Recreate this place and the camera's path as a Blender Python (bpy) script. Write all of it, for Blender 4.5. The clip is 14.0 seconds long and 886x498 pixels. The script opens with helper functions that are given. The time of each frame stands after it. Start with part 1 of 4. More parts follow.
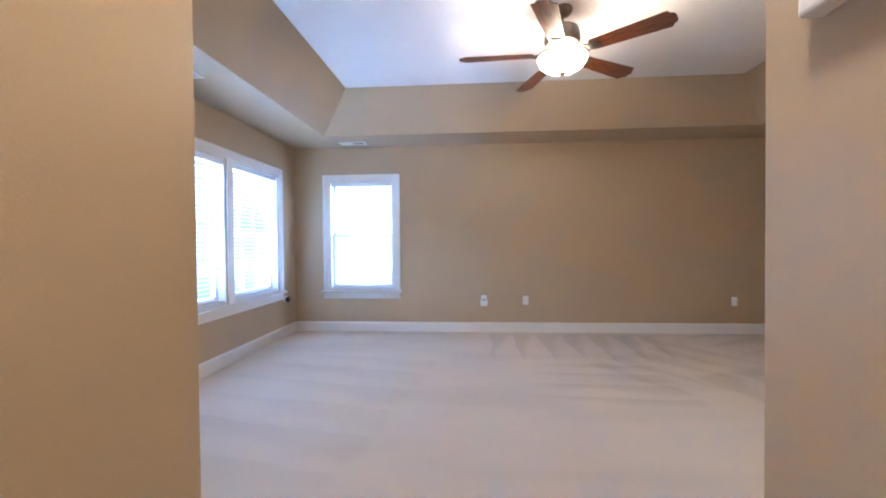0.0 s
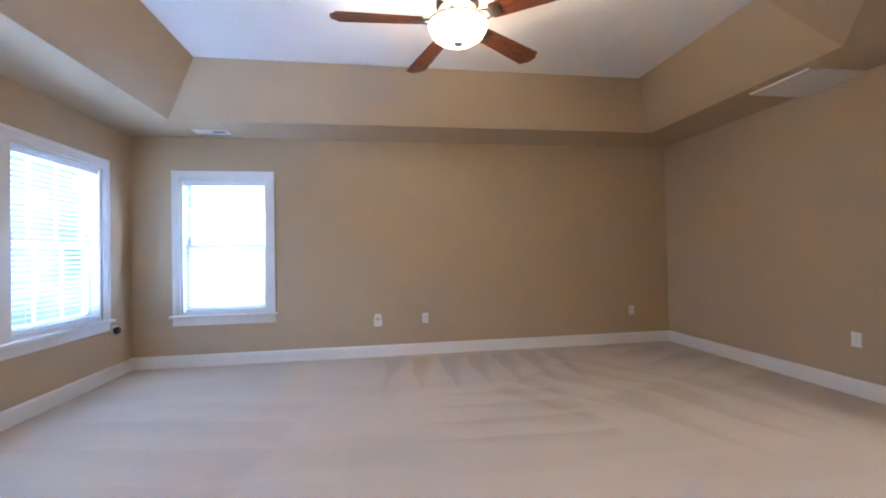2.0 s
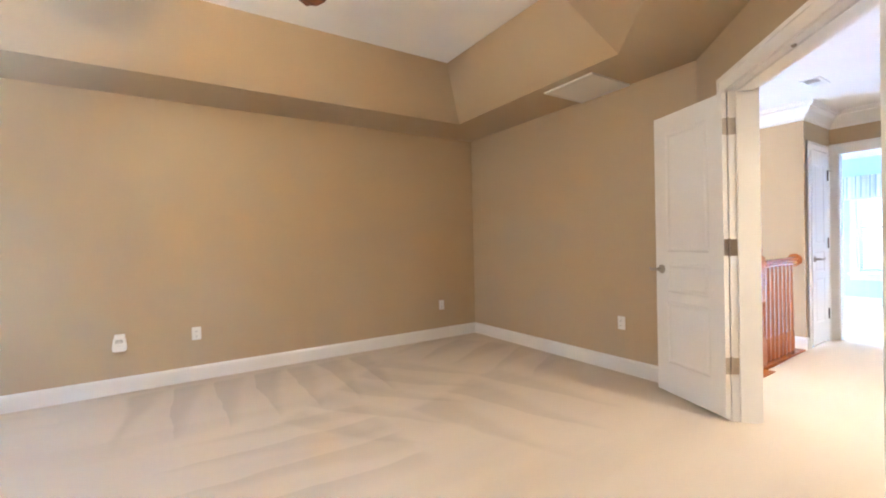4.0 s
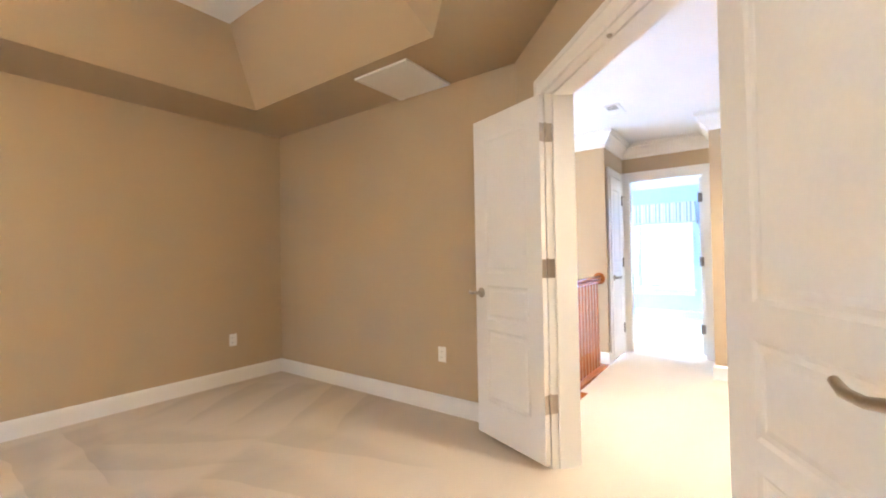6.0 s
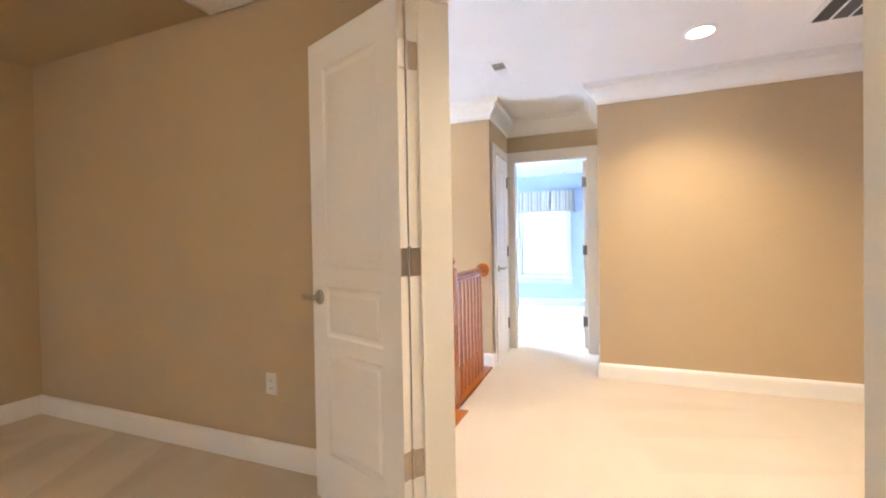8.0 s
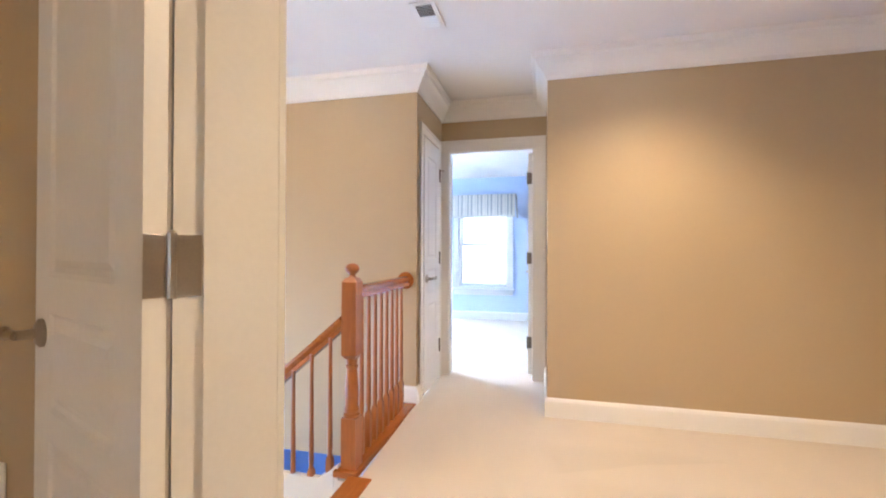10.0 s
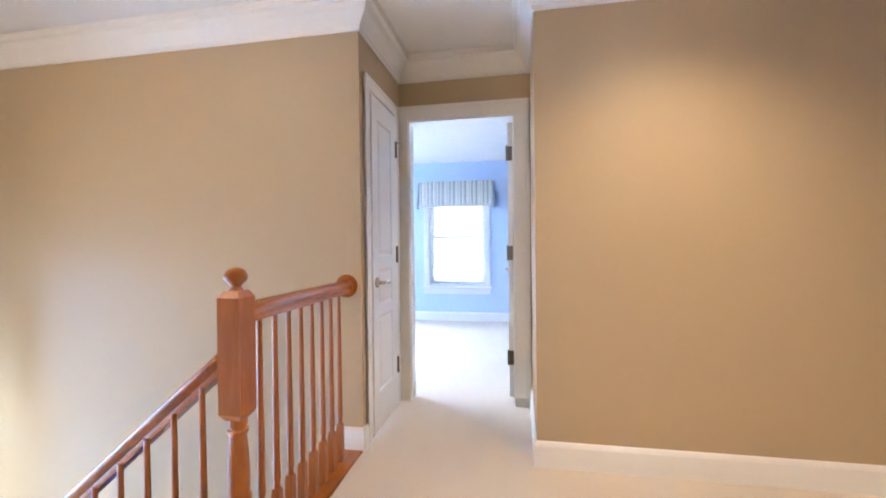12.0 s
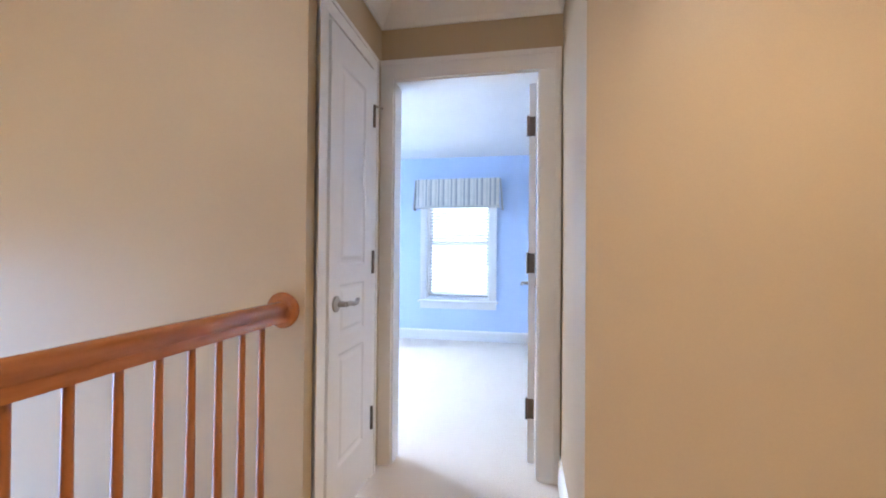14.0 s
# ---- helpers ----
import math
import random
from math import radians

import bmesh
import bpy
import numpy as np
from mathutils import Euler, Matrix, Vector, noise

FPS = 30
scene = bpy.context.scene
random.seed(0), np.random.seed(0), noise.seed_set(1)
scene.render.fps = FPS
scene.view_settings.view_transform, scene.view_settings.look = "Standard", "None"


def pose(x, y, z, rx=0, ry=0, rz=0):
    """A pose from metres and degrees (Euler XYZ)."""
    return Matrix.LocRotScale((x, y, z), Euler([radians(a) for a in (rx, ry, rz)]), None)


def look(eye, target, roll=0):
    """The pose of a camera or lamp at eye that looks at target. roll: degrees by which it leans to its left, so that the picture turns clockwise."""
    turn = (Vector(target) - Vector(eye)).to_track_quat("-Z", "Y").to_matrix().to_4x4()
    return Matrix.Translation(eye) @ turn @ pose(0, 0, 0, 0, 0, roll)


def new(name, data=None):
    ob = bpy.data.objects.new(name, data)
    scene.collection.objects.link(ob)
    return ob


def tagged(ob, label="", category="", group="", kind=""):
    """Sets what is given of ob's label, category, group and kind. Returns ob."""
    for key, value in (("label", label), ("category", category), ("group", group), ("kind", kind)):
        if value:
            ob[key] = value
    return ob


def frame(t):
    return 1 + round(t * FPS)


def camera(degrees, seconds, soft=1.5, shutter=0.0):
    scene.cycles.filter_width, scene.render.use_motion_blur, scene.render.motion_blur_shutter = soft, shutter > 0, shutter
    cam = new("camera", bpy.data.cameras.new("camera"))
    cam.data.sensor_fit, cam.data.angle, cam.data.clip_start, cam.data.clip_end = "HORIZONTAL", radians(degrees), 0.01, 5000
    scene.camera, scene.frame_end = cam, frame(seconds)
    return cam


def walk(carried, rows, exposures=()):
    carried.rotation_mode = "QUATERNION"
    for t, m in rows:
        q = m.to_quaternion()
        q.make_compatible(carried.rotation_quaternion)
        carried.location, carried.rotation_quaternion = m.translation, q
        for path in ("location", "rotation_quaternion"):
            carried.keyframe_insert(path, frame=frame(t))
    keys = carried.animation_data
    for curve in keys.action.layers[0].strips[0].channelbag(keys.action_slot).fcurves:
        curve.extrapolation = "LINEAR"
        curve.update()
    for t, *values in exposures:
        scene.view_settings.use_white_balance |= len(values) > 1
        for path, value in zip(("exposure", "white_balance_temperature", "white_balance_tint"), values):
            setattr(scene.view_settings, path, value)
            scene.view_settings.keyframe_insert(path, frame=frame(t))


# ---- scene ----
cam = camera(93.7, 14.0, soft=2.0)
PATH = [
    (0, (-0.032, 0.098, 1.203), (-0.178, 2.093, 1.171), -0.5),
    (0.5, (-0.012, 0.264, 1.213), (-0.090, 2.262, 1.191), -0.1),
    (1, (0.068, 0.432, 1.187), (0.076, 2.432, 1.202), -0.1),
    (1.5, (0.106, 0.594, 1.185), (0.238, 2.589, 1.213), -0.5),
    (2, (0.14, 0.775, 1.168), (0.44, 2.752, 1.194), -1.1),
    (2.5, (0.213, 0.875, 1.171), (0.71, 2.812, 1.194), -1.9),
    (3, (0.319, 1.01, 1.165), (1.015, 2.885, 1.172), -2.5),
    (3.5, (0.451, 1.138, 1.175), (1.333, 2.933, 1.158), -2.5),
    (3.7, (0.478, 1.195, 1.182), (1.442, 2.947, 1.159), -2.1),
    (5.8, (1.111, 1.597, 1.19), (2.691, 2.821, 1.215), -0.6),
    (6, (1.249, 1.6, 1.19), (2.86, 2.786, 1.226), -1.0),
    (6.5, (1.437, 1.664, 1.178), (3.131, 2.727, 1.204), -1.5),
    (7, (1.661, 1.755, 1.185), (3.425, 2.697, 1.184), -1.3),
    (7.5, (1.839, 1.806, 1.178), (3.661, 2.629, 1.167), -1.1),
    (8, (2.077, 1.832, 1.178), (3.94, 2.558, 1.152), -1.0),
    (8.5, (2.278, 1.844, 1.165), (4.175, 2.475, 1.154), -0.6),
    (9, (2.486, 1.866, 1.152), (4.407, 2.424, 1.16), 0.0),
    (11.5, (3.493, 1.951, 1.129), (5.455, 2.34, 1.12), -0.5),
    (12, (3.691, 1.96, 1.141), (5.658, 2.323, 1.125), -0.6),
    (12.5, (3.911, 1.968, 1.136), (5.88, 2.319, 1.113), -0.6),
    (13, (4.119, 1.996, 1.135), (6.088, 2.346, 1.128), -0.2),
    (13.5, (4.329, 2.028, 1.126), (6.296, 2.392, 1.134), 0.1),
    (14, (4.523, 2.076, 1.127), (6.487, 2.449, 1.151), 0.5),
]
EXPOSURES = [(0, 0.75, 4900, 20), (1.5, 0.54, 4900, 20), (2.5, 0.78, 5230, 17), (3.5, 1.25, 5500, 15), (6, 1.5, 5700, 14), (7.5, 1.18, 6150, 15), (9, 0.82, 6350, 18), (11.5, 0.6, 6150, 20), (12.5, 0.42, 6050, 20), (14, 0.33, 5970, 20)]
walk(cam, [(t, look(eye, target, roll)) for t, eye, target, roll in PATH], EXPOSURES)

# ---- world, exposure ----
world = bpy.data.worlds.new("world")
scene.world = world
world.use_nodes = True
wn = world.node_tree.nodes
sky = wn.new("ShaderNodeTexSky")
sky.sky_type = "NISHITA"
sky.sun_disc = False
sky.sun_elevation, sky.sun_rotation = radians(48), radians(150)
world.node_tree.links.new(sky.outputs[0], wn["Background"].inputs[0])
wn["Background"].inputs[1].default_value = 0.08
DAY = 24.0          # brightness of the hazy distance outside the windows
BOWL = 22.0        # fan bowl
CAN = 63.0         # hall downlights, watts: one real, one added out of view

# ---- materials ----
def mat(name, rgb, rough=0.6, metal=0.0, spots=0.06, scale=3.0, bump=0.0, bscale=300.0, spec=0.5):
    """A painted or plain surface with soft large stains, fine grain and relief."""
    m = bpy.data.materials.new(name)
    m.use_nodes = True
    n, l = m.node_tree.nodes, m.node_tree.links
    b = n["Principled BSDF"]
    b.inputs["Roughness"].default_value, b.inputs["Metallic"].default_value = rough, metal
    b.inputs["Specular IOR Level"].default_value = spec
    g = n.new("ShaderNodeNewGeometry")
    big, fine = n.new("ShaderNodeTexNoise"), n.new("ShaderNodeTexNoise")
    big.inputs["Scale"].default_value, fine.inputs["Scale"].default_value = scale, bscale
    big.inputs["Detail"].default_value = 4
    for t in (big, fine):
        l.new(g.outputs["Position"], t.inputs["Vector"])
    add = n.new("ShaderNodeMath")
    add.operation = "ADD"
    l.new(big.outputs[0], add.inputs[0]), l.new(fine.outputs[0], add.inputs[1])
    ramp = n.new("ShaderNodeMapRange")
    ramp.inputs["From Min"].default_value, ramp.inputs["From Max"].default_value = 0.6, 1.4
    ramp.inputs["To Min"].default_value, ramp.inputs["To Max"].default_value = 1 - spots, 1 + spots
    l.new(add.outputs[0], ramp.inputs["Value"])
    mul = n.new("ShaderNodeVectorMath")
    mul.operation = "SCALE"
    mul.inputs[0].default_value = rgb
    l.new(ramp.outputs[0], mul.inputs["Scale"])
    l.new(mul.outputs[0], b.inputs["Base Color"])
    if bump:
        bp = n.new("ShaderNodeBump")
        bp.inputs["Strength"].default_value, bp.inputs["Distance"].default_value = bump, 0.003
        l.new(fine.outputs[0], bp.inputs["Height"])
        l.new(bp.outputs[0], b.inputs["Normal"])
    return m


def wood(name, dark, light, rough=0.3, stretch=(2, 2, 2), grain=14.0):
    """Stained wood: stretched noise for grain, in object space."""
    m = mat(name, light, rough)
    n, l = m.node_tree.nodes, m.node_tree.links
    b = n["Principled BSDF"]
    tc, mp, nz, cr = (n.new("ShaderNode" + k) for k in ("TexCoord", "Mapping", "TexNoise", "ValToRGB"))
    mp.inputs["Scale"].default_value = stretch
    nz.inputs["Scale"].default_value, nz.inputs["Detail"].default_value = grain, 6
    nz.inputs["Distortion"].default_value = 0.6
    l.new(tc.outputs["Object"], mp.inputs[0]), l.new(mp.outputs[0], nz.inputs["Vector"])
    l.new(nz.outputs[0], cr.inputs[0])
    cr.color_ramp.elements[0].color, cr.color_ramp.elements[1].color = (*dark, 1), (*light, 1)
    cr.color_ramp.elements[0].position, cr.color_ramp.elements[1].position = 0.34, 0.66
    l.new(cr.outputs[0], b.inputs["Base Color"])
    b.inputs["Coat Weight"].default_value, b.inputs["Coat Roughness"].default_value = 0.3, 0.2
    return m


def carpet_material(name, rgb, strokes, base=0.10):
    """Cut pile: fine tufts, soft drifts, and wedge strokes where the cleaner laid the pile over.
    A stroke set: angle, origin, pitch, length along v, width along u, depth."""
    m = mat(name, rgb, 1.0, spots=0.05, scale=1.3, spec=0.1)
    n, l = m.node_tree.nodes, m.node_tree.links
    b = n["Principled BSDF"]

    def node(kind, **settings):
        nd = n.new("ShaderNode" + kind)
        for k, v in settings.items():
            nd.inputs[k.replace("_", " ")].default_value = v
        return nd

    def calc(op, a, c=None):
        nd = n.new("ShaderNodeMath")
        nd.operation = op
        for k, v in enumerate((a, c)):
            if v is None:
                continue
            if isinstance(v, (int, float)):
                nd.inputs[k].default_value = v
            else:
                l.new(v, nd.inputs[k])
        return nd.outputs[0]

    def step(value, lo, hi, a=0.0, c=1.0):
        nd = n.new("ShaderNodeMapRange")
        nd.interpolation_type = "SMOOTHSTEP"
        for key, v in (("Value", value), ("From Min", lo), ("From Max", hi), ("To Min", a), ("To Max", c)):
            if isinstance(v, (int, float)):
                nd.inputs[key].default_value = v
            else:
                l.new(v, nd.inputs[key])
        return nd.outputs[0]

    g = n.new("ShaderNodeNewGeometry")
    tuft = node("TexNoise", Scale=150.0, Detail=3.0)
    drift = node("TexNoise", Scale=0.8, Detail=3.0)
    stretch = n.new("ShaderNodeMapping")
    stretch.inputs["Scale"].default_value = (0.6, 2.6, 1)
    stretch.inputs["Rotation"].default_value = (0, 0, 0.08)
    l.new(g.outputs["Position"], tuft.inputs["Vector"])
    l.new(g.outputs["Position"], stretch.inputs[0]), l.new(stretch.outputs[0], drift.inputs["Vector"])
    bp = node("Bump", Strength=0.55, Distance=0.012)
    l.new(tuft.outputs[0], bp.inputs["Height"])
    l.new(bp.outputs[0], b.inputs["Normal"])
    sway = node("TexNoise", Scale=1.7, Detail=2.0)
    l.new(g.outputs["Position"], sway.inputs["Vector"])
    off = n.new("ShaderNodeVectorMath")
    off.operation = "MULTIPLY_ADD"
    off.inputs[1].default_value = (0.16, 0.16, 0)
    l.new(sway.outputs["Color"], off.inputs[0]), l.new(g.outputs["Position"], off.inputs[2])
    total = step(drift.outputs[0], 0.46, 0.66, 0.0, base)
    for angle, ox, oy, pitch, length, width, depth in strokes:
        mp = n.new("ShaderNodeMapping")
        mp.vector_type = "TEXTURE"
        mp.inputs["Location"].default_value = (ox + 0.08, oy + 0.08, 0)
        mp.inputs["Rotation"].default_value = (0, 0, radians(angle))
        l.new(off.outputs[0], mp.inputs[0])
        sp = n.new("ShaderNodeSeparateXYZ")
        l.new(mp.outputs[0], sp.inputs[0])
        u, v = sp.outputs[0], sp.outputs[1]
        saw = calc("FRACT", calc("DIVIDE", u, pitch))
        wedge = calc("MULTIPLY", calc("DIVIDE", v, length), 0.85)
        dark = step(calc("SUBTRACT", wedge, saw), -0.16, 0.22)
        edge = calc("MULTIPLY", calc("MULTIPLY", step(u, 0.0, 0.06), step(u, width, width - 0.25)), calc("MULTIPLY", step(v, 0.0, 0.1), step(v, length, length - 0.10)))
        total = calc("ADD", total, calc("MULTIPLY", calc("MULTIPLY", dark, edge), depth * 0.72))
    mx = n.new("ShaderNodeMix")
    mx.data_type, mx.blend_type = "RGBA", "MULTIPLY"
    l.new(total, mx.inputs["Factor"])
    l.new(b.inputs["Base Color"].links[0].from_socket, mx.inputs["A"])
    mx.inputs["B"].default_value = (0.50, 0.48, 0.45, 1)
    l.new(mx.outputs["Result"], b.inputs["Base Color"])
    return m


def glow(name, rgb, strength):
    m = bpy.data.materials.new(name)
    m.use_nodes = True
    b = m.node_tree.nodes["Principled BSDF"]
    b.inputs["Base Color"].default_value = (*rgb, 1)
    b.inputs["Emission Color"].default_value = (*rgb, 1)
    b.inputs["Emission Strength"].default_value = strength
    return m


def glass_material():
    m = bpy.data.materials.new("window_glass")
    m.use_nodes = True
    n, l = m.node_tree.nodes, m.node_tree.links
    tr, gl, mx = (n.new("ShaderNode" + k) for k in ("BsdfTransparent", "BsdfGlossy", "MixShader"))
    mx.inputs[0].default_value = 0.05
    tr.inputs[0].default_value = (0.95, 0.97, 0.97, 1)
    gl.inputs["Roughness"].default_value = 0.02
    l.new(tr.outputs[0], mx.inputs[1]), l.new(gl.outputs[0], mx.inputs[2])
    l.new(mx.outputs[0], n["Material Output"].inputs["Surface"])
    return m


def distance_material(name, strength, green, low=0.26, z0=1.2, z1=4.5, sky=(0.62, 0.79, 1.0)):
    """Hazy bright distance: pale sky, soft masses of foliage low down."""
    m = bpy.data.materials.new(name)
    m.use_nodes = True
    n, l = m.node_tree.nodes, m.node_tree.links
    n.remove(n["Principled BSDF"])
    em, g, nz, cr = (n.new("ShaderNode" + k) for k in ("Emission", "NewGeometry", "TexNoise", "ValToRGB"))
    nz.inputs["Scale"].default_value, nz.inputs["Detail"].default_value = 0.9, 7
    l.new(g.outputs["Position"], nz.inputs["Vector"]), l.new(nz.outputs[0], cr.inputs[0])
    e = cr.color_ramp.elements
    e[0].position, e[0].color = 0.40, (*green, 1)
    e[1].position, e[1].color = 0.60, (*sky, 1)
    l.new(cr.outputs[0], em.inputs[0])
    sp, up = n.new("ShaderNodeSeparateXYZ"), n.new("ShaderNodeMapRange")
    l.new(g.outputs["Position"], sp.inputs[0]), l.new(sp.outputs[2], up.inputs["Value"])
    up.inputs["From Min"].default_value, up.inputs["From Max"].default_value = z0, z1
    up.inputs["To Min"].default_value, up.inputs["To Max"].default_value = strength * low, strength
    l.new(up.outputs[0], em.inputs[1])
    l.new(em.outputs[0], n["Material Output"].inputs["Surface"])
    return m


TAN = mat("tan_wall_paint", (0.47, 0.357, 0.222), 0.42, spots=0.03, scale=1.5, bump=0.12, bscale=220, spec=0.35)
BLUE = mat("pale_blue_wall_paint", (0.53, 0.645, 0.84), 0.5, spots=0.03, bump=0.1, bscale=220)
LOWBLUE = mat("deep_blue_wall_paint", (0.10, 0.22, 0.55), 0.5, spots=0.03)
CEIL = mat("ceiling_white_paint", (0.81, 0.79, 0.755), 0.8, spots=0.03, bump=0.2, bscale=140, spec=0.2)
WHITE = mat("white_trim_paint", (0.80, 0.78, 0.745), 0.32, spots=0.025, scale=5, bump=0.03, bscale=90)
DOORWHITE = mat("white_door_paint", (0.80, 0.785, 0.76), 0.38, spots=0.025, scale=4, bump=0.05, bscale=60)
PLASTIC = mat("white_plastic", (0.80, 0.79, 0.76), 0.35, spots=0.02)
SLOT = mat("dark_slot", (0.03, 0.03, 0.03), 0.6)
BLACKP = mat("black_plastic", (0.015, 0.015, 0.017), 0.35)
VENTGREY = mat("shadow_grey_duct", (0.12, 0.115, 0.11), 0.8)
NICKEL = mat("satin_nickel", (0.46, 0.41, 0.35), 0.33, 1.0, spots=0.08, scale=30)
PEWTER = mat("aged_pewter_metal", (0.17, 0.15, 0.13), 0.38, 1.0, spots=0.15, scale=25)
CHERRY = wood("cherry_stained_oak", (0.31, 0.092, 0.018), (0.38, 0.120, 0.024), 0.28, (9, 9, 1.2), 6)
CHERRYH = wood("cherry_stained_handrail", (0.31, 0.092, 0.018), (0.38, 0.120, 0.024), 0.26, (1.2, 9, 9), 6)
WALNUT = wood("walnut_fan_blade", (0.055, 0.015, 0.005), (0.19, 0.055, 0.016), 0.36, (1.5, 14, 14), 5)
CARPET = carpet_material("beige_cut_pile_carpet", (0.67, 0.585, 0.49),
                         [(0, 0.15, 4.30, 0.31, 1.25, 2.2, 0.34), (-90, 0.35, 4.25, 0.30, 1.35, 1.15, 0.27),
                          (38, 1.75, 3.3, 0.34, 1.2, 1.7, 0.24), (-100, -2.2, 4.6, 0.42, 1.9, 2.4, 0.13), (-60, 2.3, 5.3, 0.40, 1.1, 1.9, 0.26), (20, 2.3, 2.7, 0.45, 1.3, 1.3, 0.28)])
CARPETH = carpet_material("beige_hall_carpet", (0.67, 0.585, 0.49), [(20, 4.0, 0.3, 0.40, 1.1, 2.0, 0.14)], 0.06)
GLASS = glass_material()
SLAT = mat("white_blind_slat", (0.86, 0.87, 0.88), 0.45, spots=0.02)


def let_through(m, rgb, share):
    """Thin pale plastic: some of the light comes through."""
    n, l = m.node_tree.nodes, m.node_tree.links
    tl, mx = n.new("ShaderNodeBsdfTranslucent"), n.new("ShaderNodeMixShader")
    tl.inputs[0].default_value = (*rgb, 1)
    mx.inputs[0].default_value = share
    l.new(n["Principled BSDF"].outputs[0], mx.inputs[1]), l.new(tl.outputs[0], mx.inputs[2])
    l.new(mx.outputs[0], n["Material Output"].inputs["Surface"])


let_through(SLAT, (0.86, 0.88, 0.92), 0.14)
FABRIC = mat("striped_valance_cloth", (0.74, 0.70, 0.62), 0.95, spots=0.08, scale=12, bump=0.4, bscale=500)
FABRICS = mat("valance_pale_stripe_cloth", (0.62, 0.60, 0.54), 0.95, spots=0.08, scale=12, bump=0.4, bscale=500)
FABRICD = mat("valance_stripe_cloth", (0.36, 0.37, 0.36), 0.95, spots=0.08, scale=12, bump=0.4, bscale=500)
BOWLGLASS = glow("lit_frosted_glass", (1.0, 0.76, 0.44), BOWL)
gn, gl = BOWLGLASS.node_tree.nodes, BOWLGLASS.node_tree.links
clear, both = gn.new("ShaderNodeBsdfTransparent"), gn.new("ShaderNodeMixShader")
both.inputs[0].default_value = 0.72        # share of the bulbs' light that the thin glass lets straight through
gl.new(gn["Principled BSDF"].outputs[0], both.inputs[1]), gl.new(clear.outputs[0], both.inputs[2])
gl.new(both.outputs[0], gn["Material Output"].inputs["Surface"])
LENS = glow("lit_downlight_lens", (1.0, 0.83, 0.60), 30.0)
OUTW = distance_material("hazy_garden_distance", DAY * 7.0, (0.30, 0.40, 0.36), 0.0085, 3.6, 8.0, (0.54, 0.74, 1.0))
# pale blue glow for an unseen sheet that throws light up through the blinds
OUTL = distance_material("uplight_glow_below", DAY * 1.9, (0.45, 0.62, 0.85), 1.0, 1.2, 4.5, (0.54, 0.74, 1.0))
OUTE = distance_material("bright_east_haze", DAY * 0.16, (0.80, 0.90, 1.0), 1.0)
OUTF = distance_material("bright_side_haze", DAY * 3.2, (0.75, 0.87, 1.0))
OUTS = distance_material("bright_stair_haze", DAY * 0.55, (0.38, 0.63, 1.0), 1.0, 1.2, 4.5, (0.38, 0.63, 1.0))
OUTN = distance_material("bright_haze_distance", DAY * 1.5, (0.72, 0.86, 0.97), 0.05, 2.4, 7.0)

# ---- helpers ----
def part(name, bm, material, parent=None, label=""):
    me = bpy.data.meshes.new(name)
    bm.normal_update()
    bm.to_mesh(me)
    bm.free()
    me.materials.append(material)
    ob = new(name, me)
    if parent:
        ob.parent = parent
    if label:
        ob["label"] = label
    return ob


def smooth(ob, angle=40):
    me = ob.data
    me.polygons.foreach_set("use_smooth", [True] * len(me.polygons))
    me.set_sharp_from_angle(angle=radians(angle))
    return ob


def root(name, m, label, category, group="", kind=""):
    e = new(name)
    e.matrix_basis = m
    e.empty_display_size = 0.1
    return tagged(e, label, category, group, kind)


def structure(ob, label, category):
    return tagged(ob, label, category, kind="structure")


def box(bm, x0, x1, y0, y1, z0, z1, m=None, bevel=0.0):
    m = m or Matrix()
    r = bmesh.ops.create_cube(bm, size=1, matrix=m @ Matrix.Translation(((x0 + x1) / 2, (y0 + y1) / 2, (z0 + z1) / 2))
                              @ Matrix.Diagonal((abs(x1 - x0), abs(y1 - y0), abs(z1 - z0), 1)))
    if bevel:
        es = list({e for v in r["verts"] for e in v.link_edges})
        bmesh.ops.bevel(bm, geom=es, offset=bevel, segments=2, profile=0.5, affect="EDGES")
    return bm


def boxed(*a, **k):
    return box(bmesh.new(), *a, **k)


def boxes(rows, m=None):
    bm = bmesh.new()
    for r in rows:
        box(bm, *r, m=m)
    return bm


def prism(points, z0, z1):
    bm = bmesh.new()
    f = bm.faces.new([bm.verts.new((x, y, z0)) for x, y in points])
    r = bmesh.ops.extrude_face_region(bm, geom=[f])
    for v in r["geom"]:
        if isinstance(v, bmesh.types.BMVert):
            v.co.z = z1
    bmesh.ops.recalc_face_normals(bm, faces=bm.faces)
    return bm


def lathe(profile, seg=24, m=None, bm=None, cap=True):
    """Rings of (radius, z) about the z axis."""
    bm = bm or bmesh.new()
    m = m or Matrix()
    rings = []
    for r, z in profile:
        if r < 1e-5:
            rings.append([bm.verts.new(m @ Vector((0, 0, z)))])
        else:
            rings.append([bm.verts.new(m @ Vector((r * math.cos(2 * math.pi * i / seg), r * math.sin(2 * math.pi * i / seg), z))) for i in range(seg)])
    new_faces = []
    for a, b in zip(rings, rings[1:]):
        for i in range(seg):
            q = [a[i % len(a)], a[(i + 1) % len(a)], b[(i + 1) % len(b)], b[i % len(b)]]
            u = list(dict.fromkeys(q))
            if len(u) > 2:
                new_faces.append(bm.faces.new(u))
    for ring in (rings[0], rings[-1]):
        if cap and len(ring) > 2:
            new_faces.append(bm.faces.new(ring))
    bmesh.ops.recalc_face_normals(bm, faces=new_faces)
    return bm


